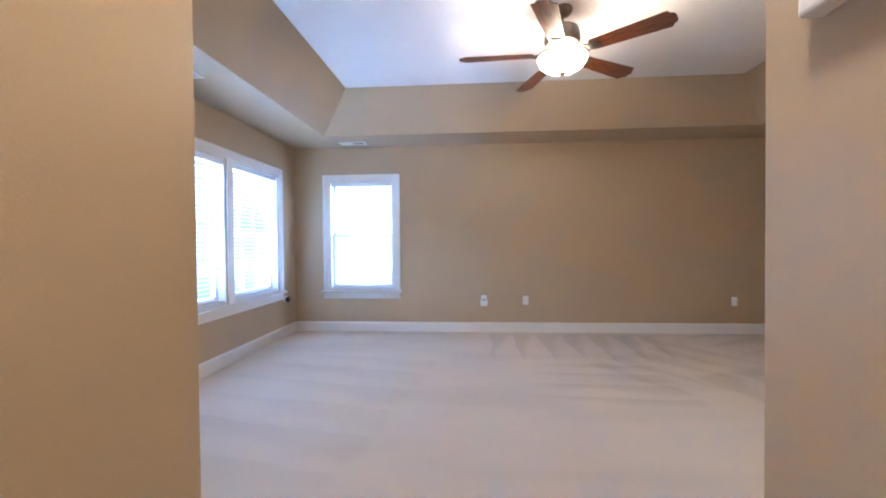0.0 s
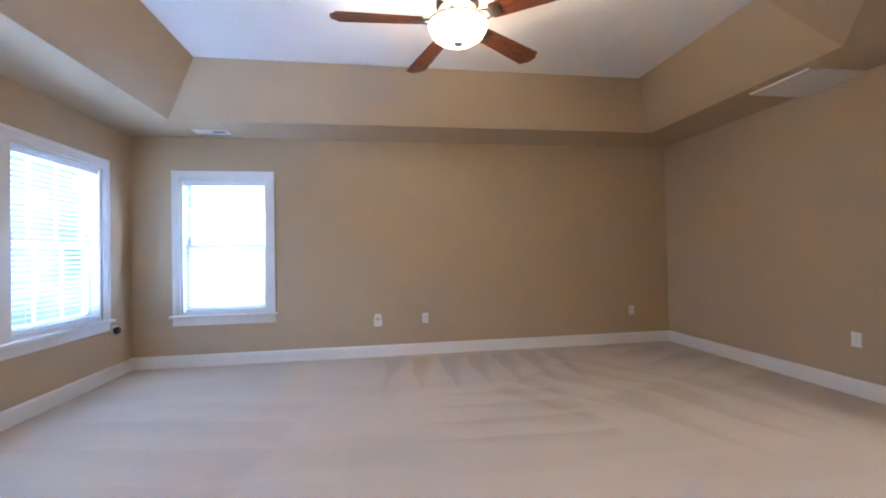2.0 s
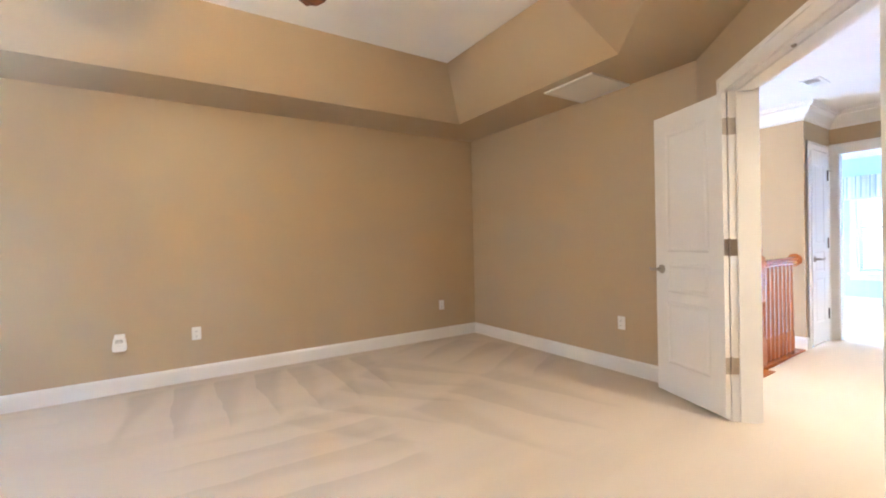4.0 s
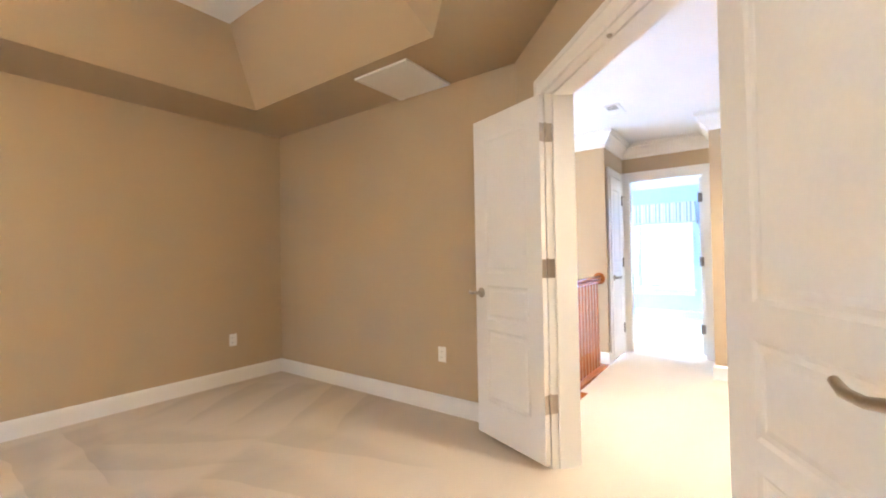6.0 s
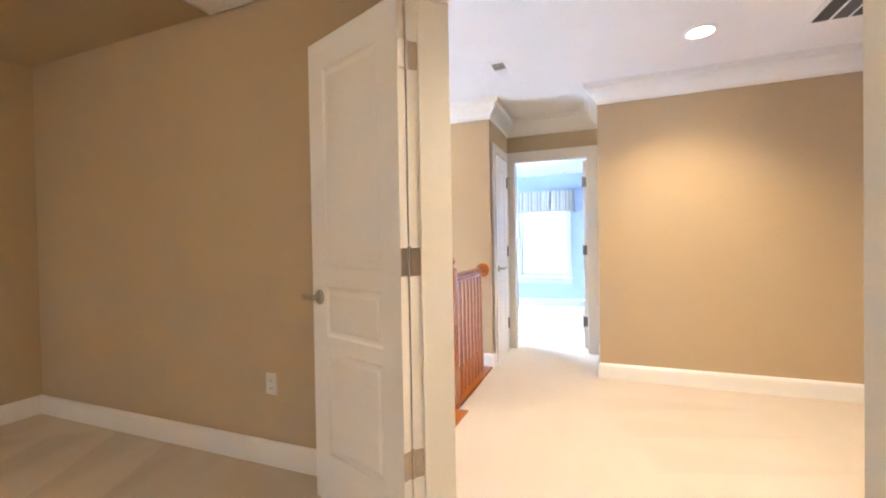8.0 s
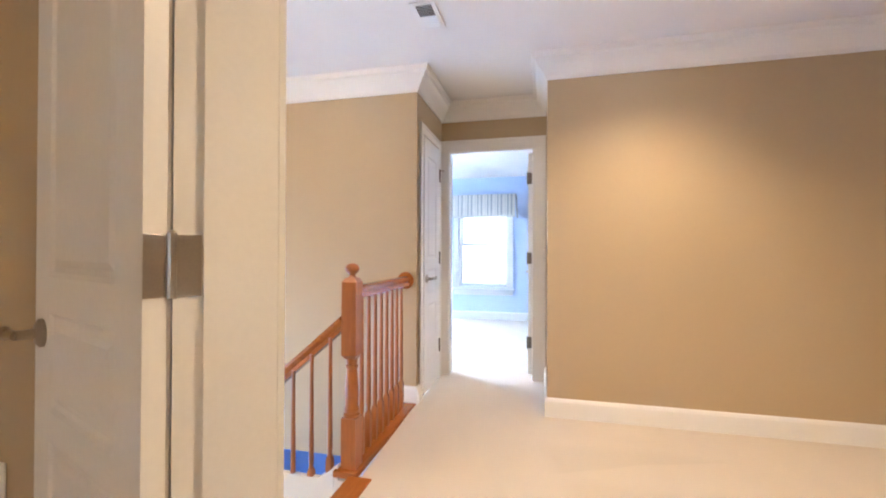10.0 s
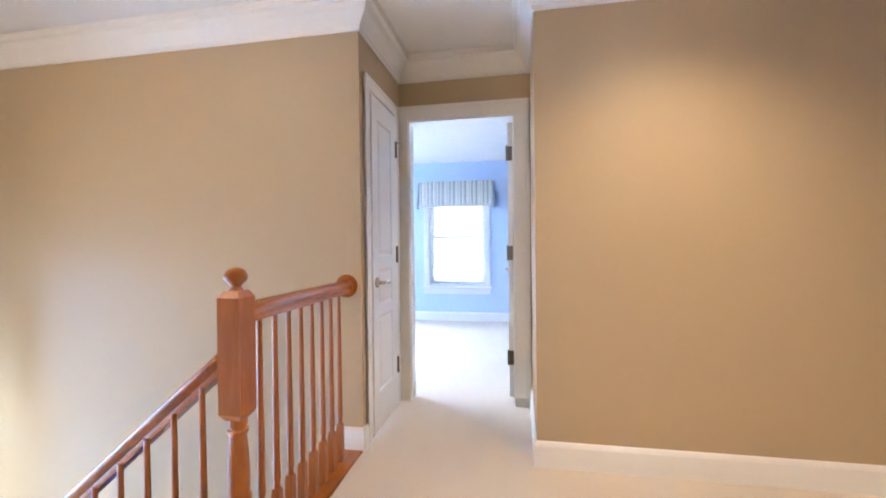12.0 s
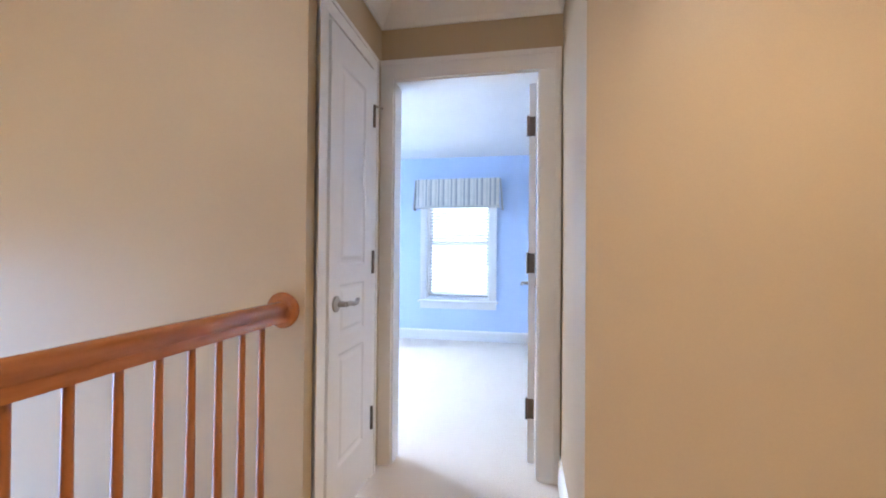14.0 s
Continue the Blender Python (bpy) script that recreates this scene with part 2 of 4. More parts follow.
def tube(points, radius, seg=10, flat=1.0, bm=None):
    """A round bar along points; radius may be a list."""
    bm = bm or bmesh.new()
    pts = [Vector(p) for p in points]
    rad = radius if isinstance(radius, (list, tuple)) else [radius] * len(pts)
    rings = []
    for i, p in enumerate(pts):
        d = (pts[min(i + 1, len(pts) - 1)] - pts[max(i - 1, 0)]).normalized()
        q = d.to_track_quat("Z", "Y").to_matrix()
        rings.append([bm.verts.new(p + q @ Vector((rad[i] * math.cos(a), flat * rad[i] * math.sin(a), 0)))
                      for a in (2 * math.pi * k / seg for k in range(seg))])
    fs = []
    for a, b in zip(rings, rings[1:]):
        for i in range(seg):
            fs.append(bm.faces.new((a[i], a[(i + 1) % seg], b[(i + 1) % seg], b[i])))
    fs += [bm.faces.new(rings[0]), bm.faces.new(rings[-1])]
    bmesh.ops.recalc_face_normals(bm, faces=fs)
    return bm


def sweep(path, profile, closed=False):
    """A moulding along a plan path, mitred; profile of (out, z), out to the right of the way walked."""
    bm = bmesh.new()
    pts = [Vector(p) for p in path]
    n = len(pts)
    rings = []
    for i, p in enumerate(pts):
        a = pts[i - 1] if (i or closed) else None
        b = pts[(i + 1) % n] if (i < n - 1 or closed) else None
        d1 = (p - a).normalized() if a is not None else None
        d2 = (b - p).normalized() if b is not None else None
        n1 = Vector((d1.y, -d1.x)) if d1 else Vector((d2.y, -d2.x))
        n2 = Vector((d2.y, -d2.x)) if d2 else n1
        mid = (n1 + n2).normalized()
        mid = mid / max(0.2, mid.dot(n1))
        rings.append([bm.verts.new((p.x + mid.x * o, p.y + mid.y * o, z)) for o, z in profile])
    k = len(profile)
    for i in range(n if closed else n - 1):
        a, b = rings[i], rings[(i + 1) % n]
        for j in range(k):
            bm.faces.new((a[j], a[(j + 1) % k], b[(j + 1) % k], b[j]))
    if not closed:
        bm.faces.new(rings[0]), bm.faces.new(rings[-1])
    bmesh.ops.recalc_face_normals(bm, faces=bm.faces)
    return bm


# ---- plan ----
H = 2.50                       # ceilings
W, N, E, S = -2.49, 5.66, 3.815, 0.85
SR = 0.755
HE = 5.88                      # wall across the landing
DIAG = pose(0, 0, 0, 0, 0, 45)  # frame of the diagonal wall: x along it, -y towards the hall
DF, DB = -0.679, -0.844        # its two faces
JL, JR, DH = 4.225, 2.935, 2.10  # double doorway: jambs and head


def on_diag(s, y):
    p = DIAG @ Vector((s, y, 0))
    return (p.x, p.y)


# walls
NWIN = (-2.00, -1.10, 0.56, 2.05)
structure(part("wall_north", boxes([
    (W - 0.16, NWIN[0], N, N + 0.16, -2.9, 3.0), (NWIN[1], 4.15, N, N + 0.16, -2.9, 3.0),
    (NWIN[0], NWIN[1], N, N + 0.16, -2.9, NWIN[2]), (NWIN[0], NWIN[1], N, N + 0.16, NWIN[3], 3.0),
    (4.15, 5.5, N, N + 0.16, -2.9, -1.6), (4.15, 5.5, N, N + 0.16, 1.1, 3.0), (5.5, 6.0, N, N + 0.16, -2.9, 3.0)]), TAN),
    "tan painted outside wall with a window", "wall")
WWIN = [(2.10, 3.04), (3.14, 4.08), (4.18, 5.19)]
WZ = (0.60, 2.06)
rows = [(W - 0.16, W, S - 0.115, N, -0.2, WZ[0]), (W - 0.16, W, S - 0.115, N, WZ[1], 3.0),
        (W - 0.16, W, S - 0.115, WWIN[0][0], WZ[0], WZ[1]), (W - 0.16, W, WWIN[2][1], N, WZ[0], WZ[1]),
        (W - 0.16, W, WWIN[0][1], WWIN[1][0], WZ[0], WZ[1]), (W - 0.16, W, WWIN[1][1], WWIN[2][0], WZ[0], WZ[1])]
structure(part("wall_west", boxes(rows), TAN), "tan painted outside wall with three windows", "wall")
PL, PR, PE = -0.556, 0.405, -1.30   # passage that the walk starts in
structure(part("wall_south", boxes([(W, PL, S - 0.115, S, -0.2, 3.0), (PR, 1.70, SR - 0.115, SR, -0.2, 3.0),
                                    (PL - 0.115, PL, PE, S - 0.115, -0.2, 3.0), (PR, PR + 0.115, PE, SR - 0.115, -0.2, 3.0),
                                    (PL - 0.115, PR + 0.115, PE - 0.115, PE, -0.2, 3.0)]), TAN), "tan painted inner wall beside the entry passage", "wall")
structure(part("wall_east", boxes([(E, 3.93, 2.75, N, -2.9, 3.0)]), TAN), "plain tan painted bedroom wall", "wall")
structure(part("wall_diagonal", boxes([(1.74, JR - 0.02, DB, DF, -0.2, 3.0), (JL + 0.02, 4.72, DB, DF, -0.2, 3.0), (JR - 0.02, JL + 0.02, DB, DF, DH + 0.02, 3.0)], m=DIAG), TAN),
          "tan diagonal wall with a double doorway", "wall")
LABEL = "tan painted landing wall with warm light on it"
structure(part("wall_landing", boxes([(HE, 6.0, PE, 1.88, -0.2, 2.6), (6.0, 6.66, 1.765, 1.88, -0.2, 2.6)]), TAN), LABEL, "wall")
structure(part("wall_stairwell", boxes([(HE, 6.0, 2.83, 4.40, -0.46, 2.6), (HE, 6.0, 4.40, N, -2.9, 2.6), (HE, 6.0, 2.83, 2.95, -2.9, -0.46)]), TAN), "tan painted wall of the stairwell", "wall")
structure(part("wall_closet", boxes([(6.53, 6.66, 2.83, 2.945, -0.2, 2.6), (6.0, 6.53, 2.83, 2.945, 2.07, 2.6)]), TAN), "tan wall round the closet door", "wall")
structure(part("wall_end", boxes([(6.66, 6.775, 1.765, 1.98, -0.2, 2.6), (6.66, 6.775, 2.77, 2.945, -0.2, 2.6), (6.66, 6.775, 1.98, 2.77, 2.07, 2.6)]), TAN), "tan wall round the far bedroom doorway", "wall")
structure(part("wall_hall_south", boxes([(2.085, HE, PE - 0.115, PE, -0.2, 2.6), (2.085, 2.2, PE, 1.02, -0.2, 2.6)]), TAN), "plain tan painted wall closing the hall", "wall")
structure(part("wall_blue_room", boxes([(9.92, 10.08, 0.5, 2.47, -0.2, 2.6), (9.92, 10.08, 3.33, 5.3, -0.2, 2.6), (9.92, 10.08, 2.47, 3.33, -0.2, 0.52),
                                        (9.92, 10.08, 2.47, 3.33, 2.0, 2.6), (6.775, 9.92, 5.2, 5.3, -0.2, 0.6), (6.775, 9.92, 5.2, 5.3, 2.0, 2.6), (6.775, 7.4, 5.2, 5.3, 0.6, 2.0), (9.2, 9.92, 5.2, 5.3, 0.6, 2.0),
                                        (6.775, 9.92, 0.5, 0.6, -0.2, 2.6), (6.67, 6.775, 0.5, 1.76, -0.2, 2.6), (6.67, 6.775, 2.95, 5.3, -0.2, 2.6)]), BLUE),
          "pale blue painted bedroom walls with a window", "wall")
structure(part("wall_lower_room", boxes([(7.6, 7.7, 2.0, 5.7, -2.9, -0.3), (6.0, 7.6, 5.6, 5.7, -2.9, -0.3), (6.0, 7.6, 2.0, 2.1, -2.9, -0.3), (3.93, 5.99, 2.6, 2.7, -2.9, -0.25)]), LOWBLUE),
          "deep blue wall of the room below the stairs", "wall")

# ceilings
def tray_ceiling():
    outer = [(W, S), (PL, S), (PR, SR), (1.715, SR), (E, 2.855), (E, N), (W, N)]
    low = [(-1.834, 1.41), (-0.7, 1.41), (0.4, 1.41), (1.53, 1.41), (3.205, 3.085), (3.205, 5.055), (-1.834, 5.055)]
    high = [(-1.42, 1.85), (-0.7, 1.85), (0.4, 1.85), (1.35, 1.85), (2.752, 3.252), (2.752, 4.60), (-1.42, 4.60)]
    bm, top = bmesh.new(), bmesh.new()
    a, b, c = ([bm.verts.new((x, y, z)) for x, y in pts] for pts, z in ((outer, H), (low, H), (high, 2.908)))
    for i in range(7):
        j = (i + 1) % 7
        bm.faces.new((a[i], a[j], b[j], b[i])), bm.faces.new((b[i], b[j], c[j], c[i]))
    bmesh.ops.recalc_face_normals(bm, faces=bm.faces)
    structure(part("ceiling", bm, TAN), "tan painted tray ceiling border with sloped sides", "ceiling")
    structure(part("ceiling_tray", prism(high, 2.909, 3.0), CEIL), "off-white flat top of the tray ceiling", "ceiling")


tray_ceiling()
HALL = [(3.93, 2.735), (3.93, N), (HE, N), (HE, 2.83), (6.66, 2.83), (6.66, 1.88), (HE, 1.88), (HE, PE), (2.2, PE), (2.2, 1.005)]
structure(part("ceiling_hall", prism(HALL, H, H + 0.1), CEIL), "white painted landing ceiling", "ceiling")
structure(part("ceiling_doorway", boxes([(PL, PR, PE, SR, H + 0.001, H + 0.1)]), CEIL), "white painted passage ceiling", "ceiling")
structure(part("ceiling_blue_room", boxes([(6.775, 9.92, 0.6, 5.2, 2.40, 2.5)]), CEIL), "white painted bedroom ceiling", "ceiling")
structure(part("roof", boxes([(-2.7, 10.1, -1.5, 5.9, 3.02, 3.1)]), CEIL), "plain slab above the ceilings", "roof")

# floors
structure(part("floor", prism([(W, S), (PL, S), (PL, PE), (PR, PE), (PR, SR), (1.715, SR), (E, 2.855), (E, N), (W, N)], -0.1, 0), CARPET), "beige cut pile carpet with cleaner strokes", "floor")
structure(part("floor_hall", prism([(2.2, 1.005), on_diag(JR, DB), on_diag(JR, DF), on_diag(JL, DF), on_diag(JL, DB), (3.93, 2.735), (3.93, 2.76), (4.86, 2.80), (HE, 2.83),
                                    (6.775, 2.83), (6.775, 1.88), (HE, 1.88), (HE, PE), (2.2, PE)], -0.1, 0), CARPETH), "beige cut pile carpet on the landing", "floor")
structure(part("floor_blue_room", boxes([(6.775, 9.92, 0.6, 5.2, -0.1, 0)]), CARPETH), "pale cut pile carpet", "floor")
structure(part("floor_lower", boxes([(3.9, 7.7, 2.0, 5.7, -2.95, -2.85)]), CARPETH), "pale carpet of the floor below", "floor")

# outside
structure(part("backdrop", boxed(-9.1, -9.0, -10, 9.6, -6, 9), OUTW), "bright hazy garden far outside", "backdrop")
structure(part("backdrop_north", boxed(-9.1, -4.0, 9.61, 9.7, -6, 9), OUTW), "bright hazy garden far outside", "backdrop")
structure(part("backdrop_north", boxed(-4.0, 2.5, 9.61, 9.7, -6, 9), OUTN), "bright white haze outside", "backdrop")
structure(part("backdrop_north", boxed(2.6, 6.6, 9.6, 9.7, -6, 9), OUTS), "bright white haze outside", "backdrop")
structure(part("backdrop_north", boxed(6.6, 12.9, 9.6, 9.7, -6, 9), OUTF), "bright white haze outside", "backdrop")
# added glowing sheet, never in view, lights the bedroom ceiling from below
structure(part("backdrop_ground", boxed(-8.99, W - 0.3, -10, 9.6, -3.3, -3.2), OUTL), "unseen glowing ground sheet added to light the ceiling", "backdrop")
structure(part("backdrop_east", boxed(13.0, 13.1, -4, 9.5, -5, 8), OUTE), "bright white haze outside", "backdrop")

# trim
BASE = [(0.002, 0.0), (0.016, 0.0), (0.016, 0.108), (0.012, 0.120), (0.006, 0.130), (0.002, 0.132)]
CROWN = [(0.002, 2.335), (0.012, 2.338), (0.016, 2.36), (0.034, 2.385), (0.066, 2.42), (0.082, 2.455), (0.104, 2.462), (0.112, 2.498), (0.002, 2.498)]
runs = [[(PL, PE), (PL, S), (W, S), (W, N), (E, N), (E, 2.855), on_diag(JL + 0.112, DF)],
        [on_diag(JR - 0.112, DF), (1.715, SR), (PR, SR), (PR, PE)],
        [(HE, 2.99), (HE, 2.83), (5.94, 2.83)], [(6.66, 1.88), (HE, 1.88), (HE, PE), (2.2, PE), (2.2, 1.005), on_diag(JR - 0.112, DB)],
        [(9.92, 5.2), (9.92, 0.6)]]
for r in runs:
    structure(part("baseboard", sweep(r, BASE), WHITE), "white painted baseboard", "baseboard")
structure(part("trim", sweep(HALL, CROWN, True), WHITE), "white crown moulding round the landing ceiling", "crown moulding")

def casing_bars(u0, u1, z0, z1, w, t, left=True, right=True, sill=False):
    """Boxes (u, out, z) of a flat casing with a raised outer band, round an opening."""
    out = []
    for a, b, use in ((u0 - w, u0, left), (u1, u1 + w, right)):
        if use:
            out.append((a, b, 0.002, t * 0.75, z0, z1))
    out.append((u0 - w if left else u0, u1 + w if right else u1, 0.002, t * 0.75, z1, z1 + w))
    bands = [(u0 - w, u0 - w * 0.72, 0.003, t, z0, z1 + w)] * left + [(u1 + w * 0.72, u1 + w, 0.003, t, z0, z1 + w)] * right
    bands.append((u0 - w * 0.72, u1 + w * 0.72, 0.003, t, z1 + w * 0.72, z1 + w))
    return out + bands


def casing(name, m, u0, u1, z0, z1, w=0.085, t=0.02, left=True, right=True, parent=None):
    """m puts local x along the wall and local +y out of it."""
    bm = bmesh.new()
    for r in casing_bars(u0, u1, z0, z1, w, t, left, right):
        box(bm, *r, m=m, bevel=0.002)
    ob = part(name, bm, WHITE, parent)
    if not parent:
        structure(ob, "white painted door casing", "door casing")
    return ob


# double doorway: lining and casings on both faces
bm = boxes([(JR - 0.02, JR, DB, DF, 0, DH), (JL, JL + 0.02, DB, DF, 0, DH), (JR - 0.02, JL + 0.02, DB, DF, DH, DH + 0.02),
            (JR, JR + 0.011, DB + 0.02, DF - 0.045, 0, DH - 0.011), (JL - 0.011, JL, DB + 0.02, DF - 0.045, 0, DH - 0.011), (JR, JL, DB + 0.02, DF - 0.045, DH - 0.011, DH)], m=DIAG)
structure(part("trim", bm, WHITE), "white painted door lining with stops", "door frame")
casing("trim", DIAG @ Matrix.Translation((0, DF, 0)), JR - 0.008, JL + 0.008, 0, DH + 0.008, 0.10)
casing("trim", DIAG @ Matrix.Translation((0, DB, 0)) @ Matrix.Diagonal((1, -1, 1, 1)), JR - 0.008, JL + 0.008, 0, DH + 0.008, 0.10)
part("catch", lathe([(0, 0), (0.012, 0), (0.012, 0.006), (0.006, 0.012), (0, 0.013)], 12, DIAG @ pose((JR + JL) / 2 + 0.02, DF - 0.03, DH - 0.001, 180)), NICKEL)
bpy.data.objects["catch"].name = "ball_catch"
tagged(bpy.data.objects["ball_catch"], "small metal ball catch in the door head", "door catch")
# end door of the landing
EAST = pose(6.66, 0, 0, 0, 0, 90)       # local x = world y, local y = -x, out towards the landing
structure(part("trim", boxes([(6.66, 6.775, 1.98, 2.0, 0, 2.05), (6.66, 6.775, 2.75, 2.77, 0, 2.05), (6.66, 6.775, 1.98, 2.77, 2.05, 2.07)]), WHITE), "white painted door lining", "door frame")
casing("trim", EAST, 1.992, 2.758, 0, 2.058, 0.105, left=True, right=False)
structure(part("trim", boxed(6.645, 6.658, 2.758, 2.828, 0, 2.163), WHITE), "white painted door casing strip", "door casing")
# closet door casing
CLOSET = pose(0, 2.83, 0, 0, 0, 180)
structure(part("trim", boxes([(6.0, 6.02, 2.83, 2.945, 0, 2.05), (6.49, 6.53, 2.83, 2.945, 0, 2.05), (6.0, 6.53, 2.83, 2.945, 2.05, 2.07)]), WHITE), "white painted door lining", "door frame")
casing("trim", CLOSET, -6.50, -6.01, 0, 2.06, 0.075)

# ---- doors ----
def lever_handle(parent, x, y, z, way, out, reach=1.0):
    """Rosette, neck and a waved lever; way: -1 or 1 along x; out: -1 or 1 along y."""
    turn = Matrix.Translation((x, y, z)) @ pose(0, 0, 0, -90 * out)
    h = smooth(part("door_handle", lathe([(0, 0), (0.033, 0), (0.033, 0.006), (0.024, 0.012), (0.012, 0.014), (0.011, 0.045), (0, 0.047)], 20, turn), NICKEL, parent, "satin nickel lever handle"))
    pts = [(x, y + out * 0.045, z), (x + way * reach * 0.03, y + out * 0.052, z + 0.003), (x + way * reach * 0.06, y + out * 0.054, z - 0.004), (x + way * reach * 0.09, y + out * 0.054, z - 0.002), (x + way * reach * 0.112, y + out * 0.05, z + 0.010)]
    smooth(part("lever", tube(pts, [0.011, 0.010, 0.009, 0.0095, 0.008], 10), NICKEL, h))


def door_leaf(name, m, width, height, label, flip=1, hinge_zs=(0.36, 1.12, 1.87), lever=0.97, way=-1, knuckle=-1, reach=1.0, metal=None, inset=0.06):
    """Hinge edge at x = 0, leaf along +x, face at y = 0 to -0.035*flip. Three recessed panels."""
    e = root(name, m, label, "door", kind="structure")
    T = 0.035
    y0, y1 = (-T, 0) if flip > 0 else (0, T)
    st = 0.11 if width > 0.55 else 0.095
    zs = [(0.0, 0.235), (0.70, 0.765), (0.985, 1.065), (height - 0.13, height)]
    bm = bmesh.new()
    box(bm, 0, st, y0, y1, 0.012, height), box(bm, width - st, width, y0, y1, 0.012, height)
    for i, (a, b) in enumerate(zs):
        box(bm, st, width - st, y0, y1, max(a, 0.012), b)
    part("door_body", bm, DOORWHITE, e)
    for (a, b), (c, d) in zip(zs, zs[1:]):
        bm = bmesh.new()
        u0, u1, v0, v1 = st, width - st, b, c
        for s in (y0, y1):
            inn = 1 if s == y0 else -1
            loops = []
            for off, dep in ((0.0, 0.0), (0.010, 0.0055), (0.022, 0.0065), (0.038, 0.002)):
                loops.append([bm.verts.new((px, s + inn * dep, pz)) for px, pz in ((u0 + off, v0 + off), (u1 - off, v0 + off), (u1 - off, v1 - off), (u0 + off, v1 - off))])
            for p, q in zip(loops, loops[1:]):
                for k in range(4):
                    bm.faces.new((p[k], p[(k + 1) % 4], q[(k + 1) % 4], q[k]))
            bm.faces.new(loops[-1])
        bmesh.ops.recalc_face_normals(bm, faces=bm.faces)
        part("panel", bm, DOORWHITE, e)
    for z in hinge_zs:
        bm = boxed(-0.0025, 0.0, y0 + 0.003, y1, z - 0.052, z + 0.052, bevel=0.001)
        yk = (y1 + 0.006) if knuckle > 0 else (y0 - 0.006)
        lathe([(0, z - 0.054), (0.0075, z - 0.054), (0.0075, z + 0.054), (0.004, z + 0.059), (0, z + 0.06)], 10, Matrix.Translation((-0.004, yk, 0)), bm)
        part("hinge", bm, metal or NICKEL, e, "metal butt hinge")
    if lever:
        xh = width - inset
        lever_handle(e, xh, y1, lever, way, 1, reach)
        lever_handle(e, xh, y0, lever, way, -1, reach)
    return e


A0, B0 = on_diag(JL, DF + 0.008), on_diag(JR - 0.021, DF + 0.053)
door_leaf("door_1", pose(*A0, 0.012, 0, 0, 69.5), 0.60, 2.075, "white three-panel double door leaf standing wide open", way=1, reach=0.6, lever=0.935, hinge_zs=(0.345, 1.10, 1.865), flip=-1, knuckle=-1)
door_leaf("door_2", pose(*B0, 0.012, 0, 0, 208), 0.61, 2.075, "white three-panel double door leaf swung back", lever=0.972, reach=1.15, inset=0.075, flip=1, knuckle=1)
# frame plates of the double door hinges, facing into the opening
for s, o in ((JL, -1), (JR, 1)):
    for z in (0.357, 1.112, 1.877):
        ob = part("hinge_plate", boxed(min(s, s + o * 0.0025), max(s, s + o * 0.0025), DF - 0.042, DF + 0.004, z - 0.052, z + 0.052, m=DIAG), NICKEL)
        tagged(ob, "satin nickel hinge plate on the white door lining", "hinge", "hinge plates of the double door")
door_leaf("door_3", pose(6.487, 2.845, 0.012, 0, 0, 180), 0.462, 2.03, "closed white panelled closet door", flip=-1, knuckle=1, hinge_zs=(0.30, 1.07, 1.80), lever=0.91, metal=PEWTER)
door_leaf("door_4", pose(6.78, 2.006, 0.012, 0, 0, -2), 0.72, 2.03, "white panelled bedroom door standing open", flip=-1, knuckle=1, hinge_zs=(0.30, 1.07, 1.80), lever=0.92, metal=PEWTER)
ob = smooth(part("hinge_pin_stop", tube([(6.487, 2.82, 1.86), (6.50, 2.79, 1.862), (6.525, 2.775, 1.862)], 0.006, 8), NICKEL))
tagged(ob, "small metal hinge pin door stop", "door stop")

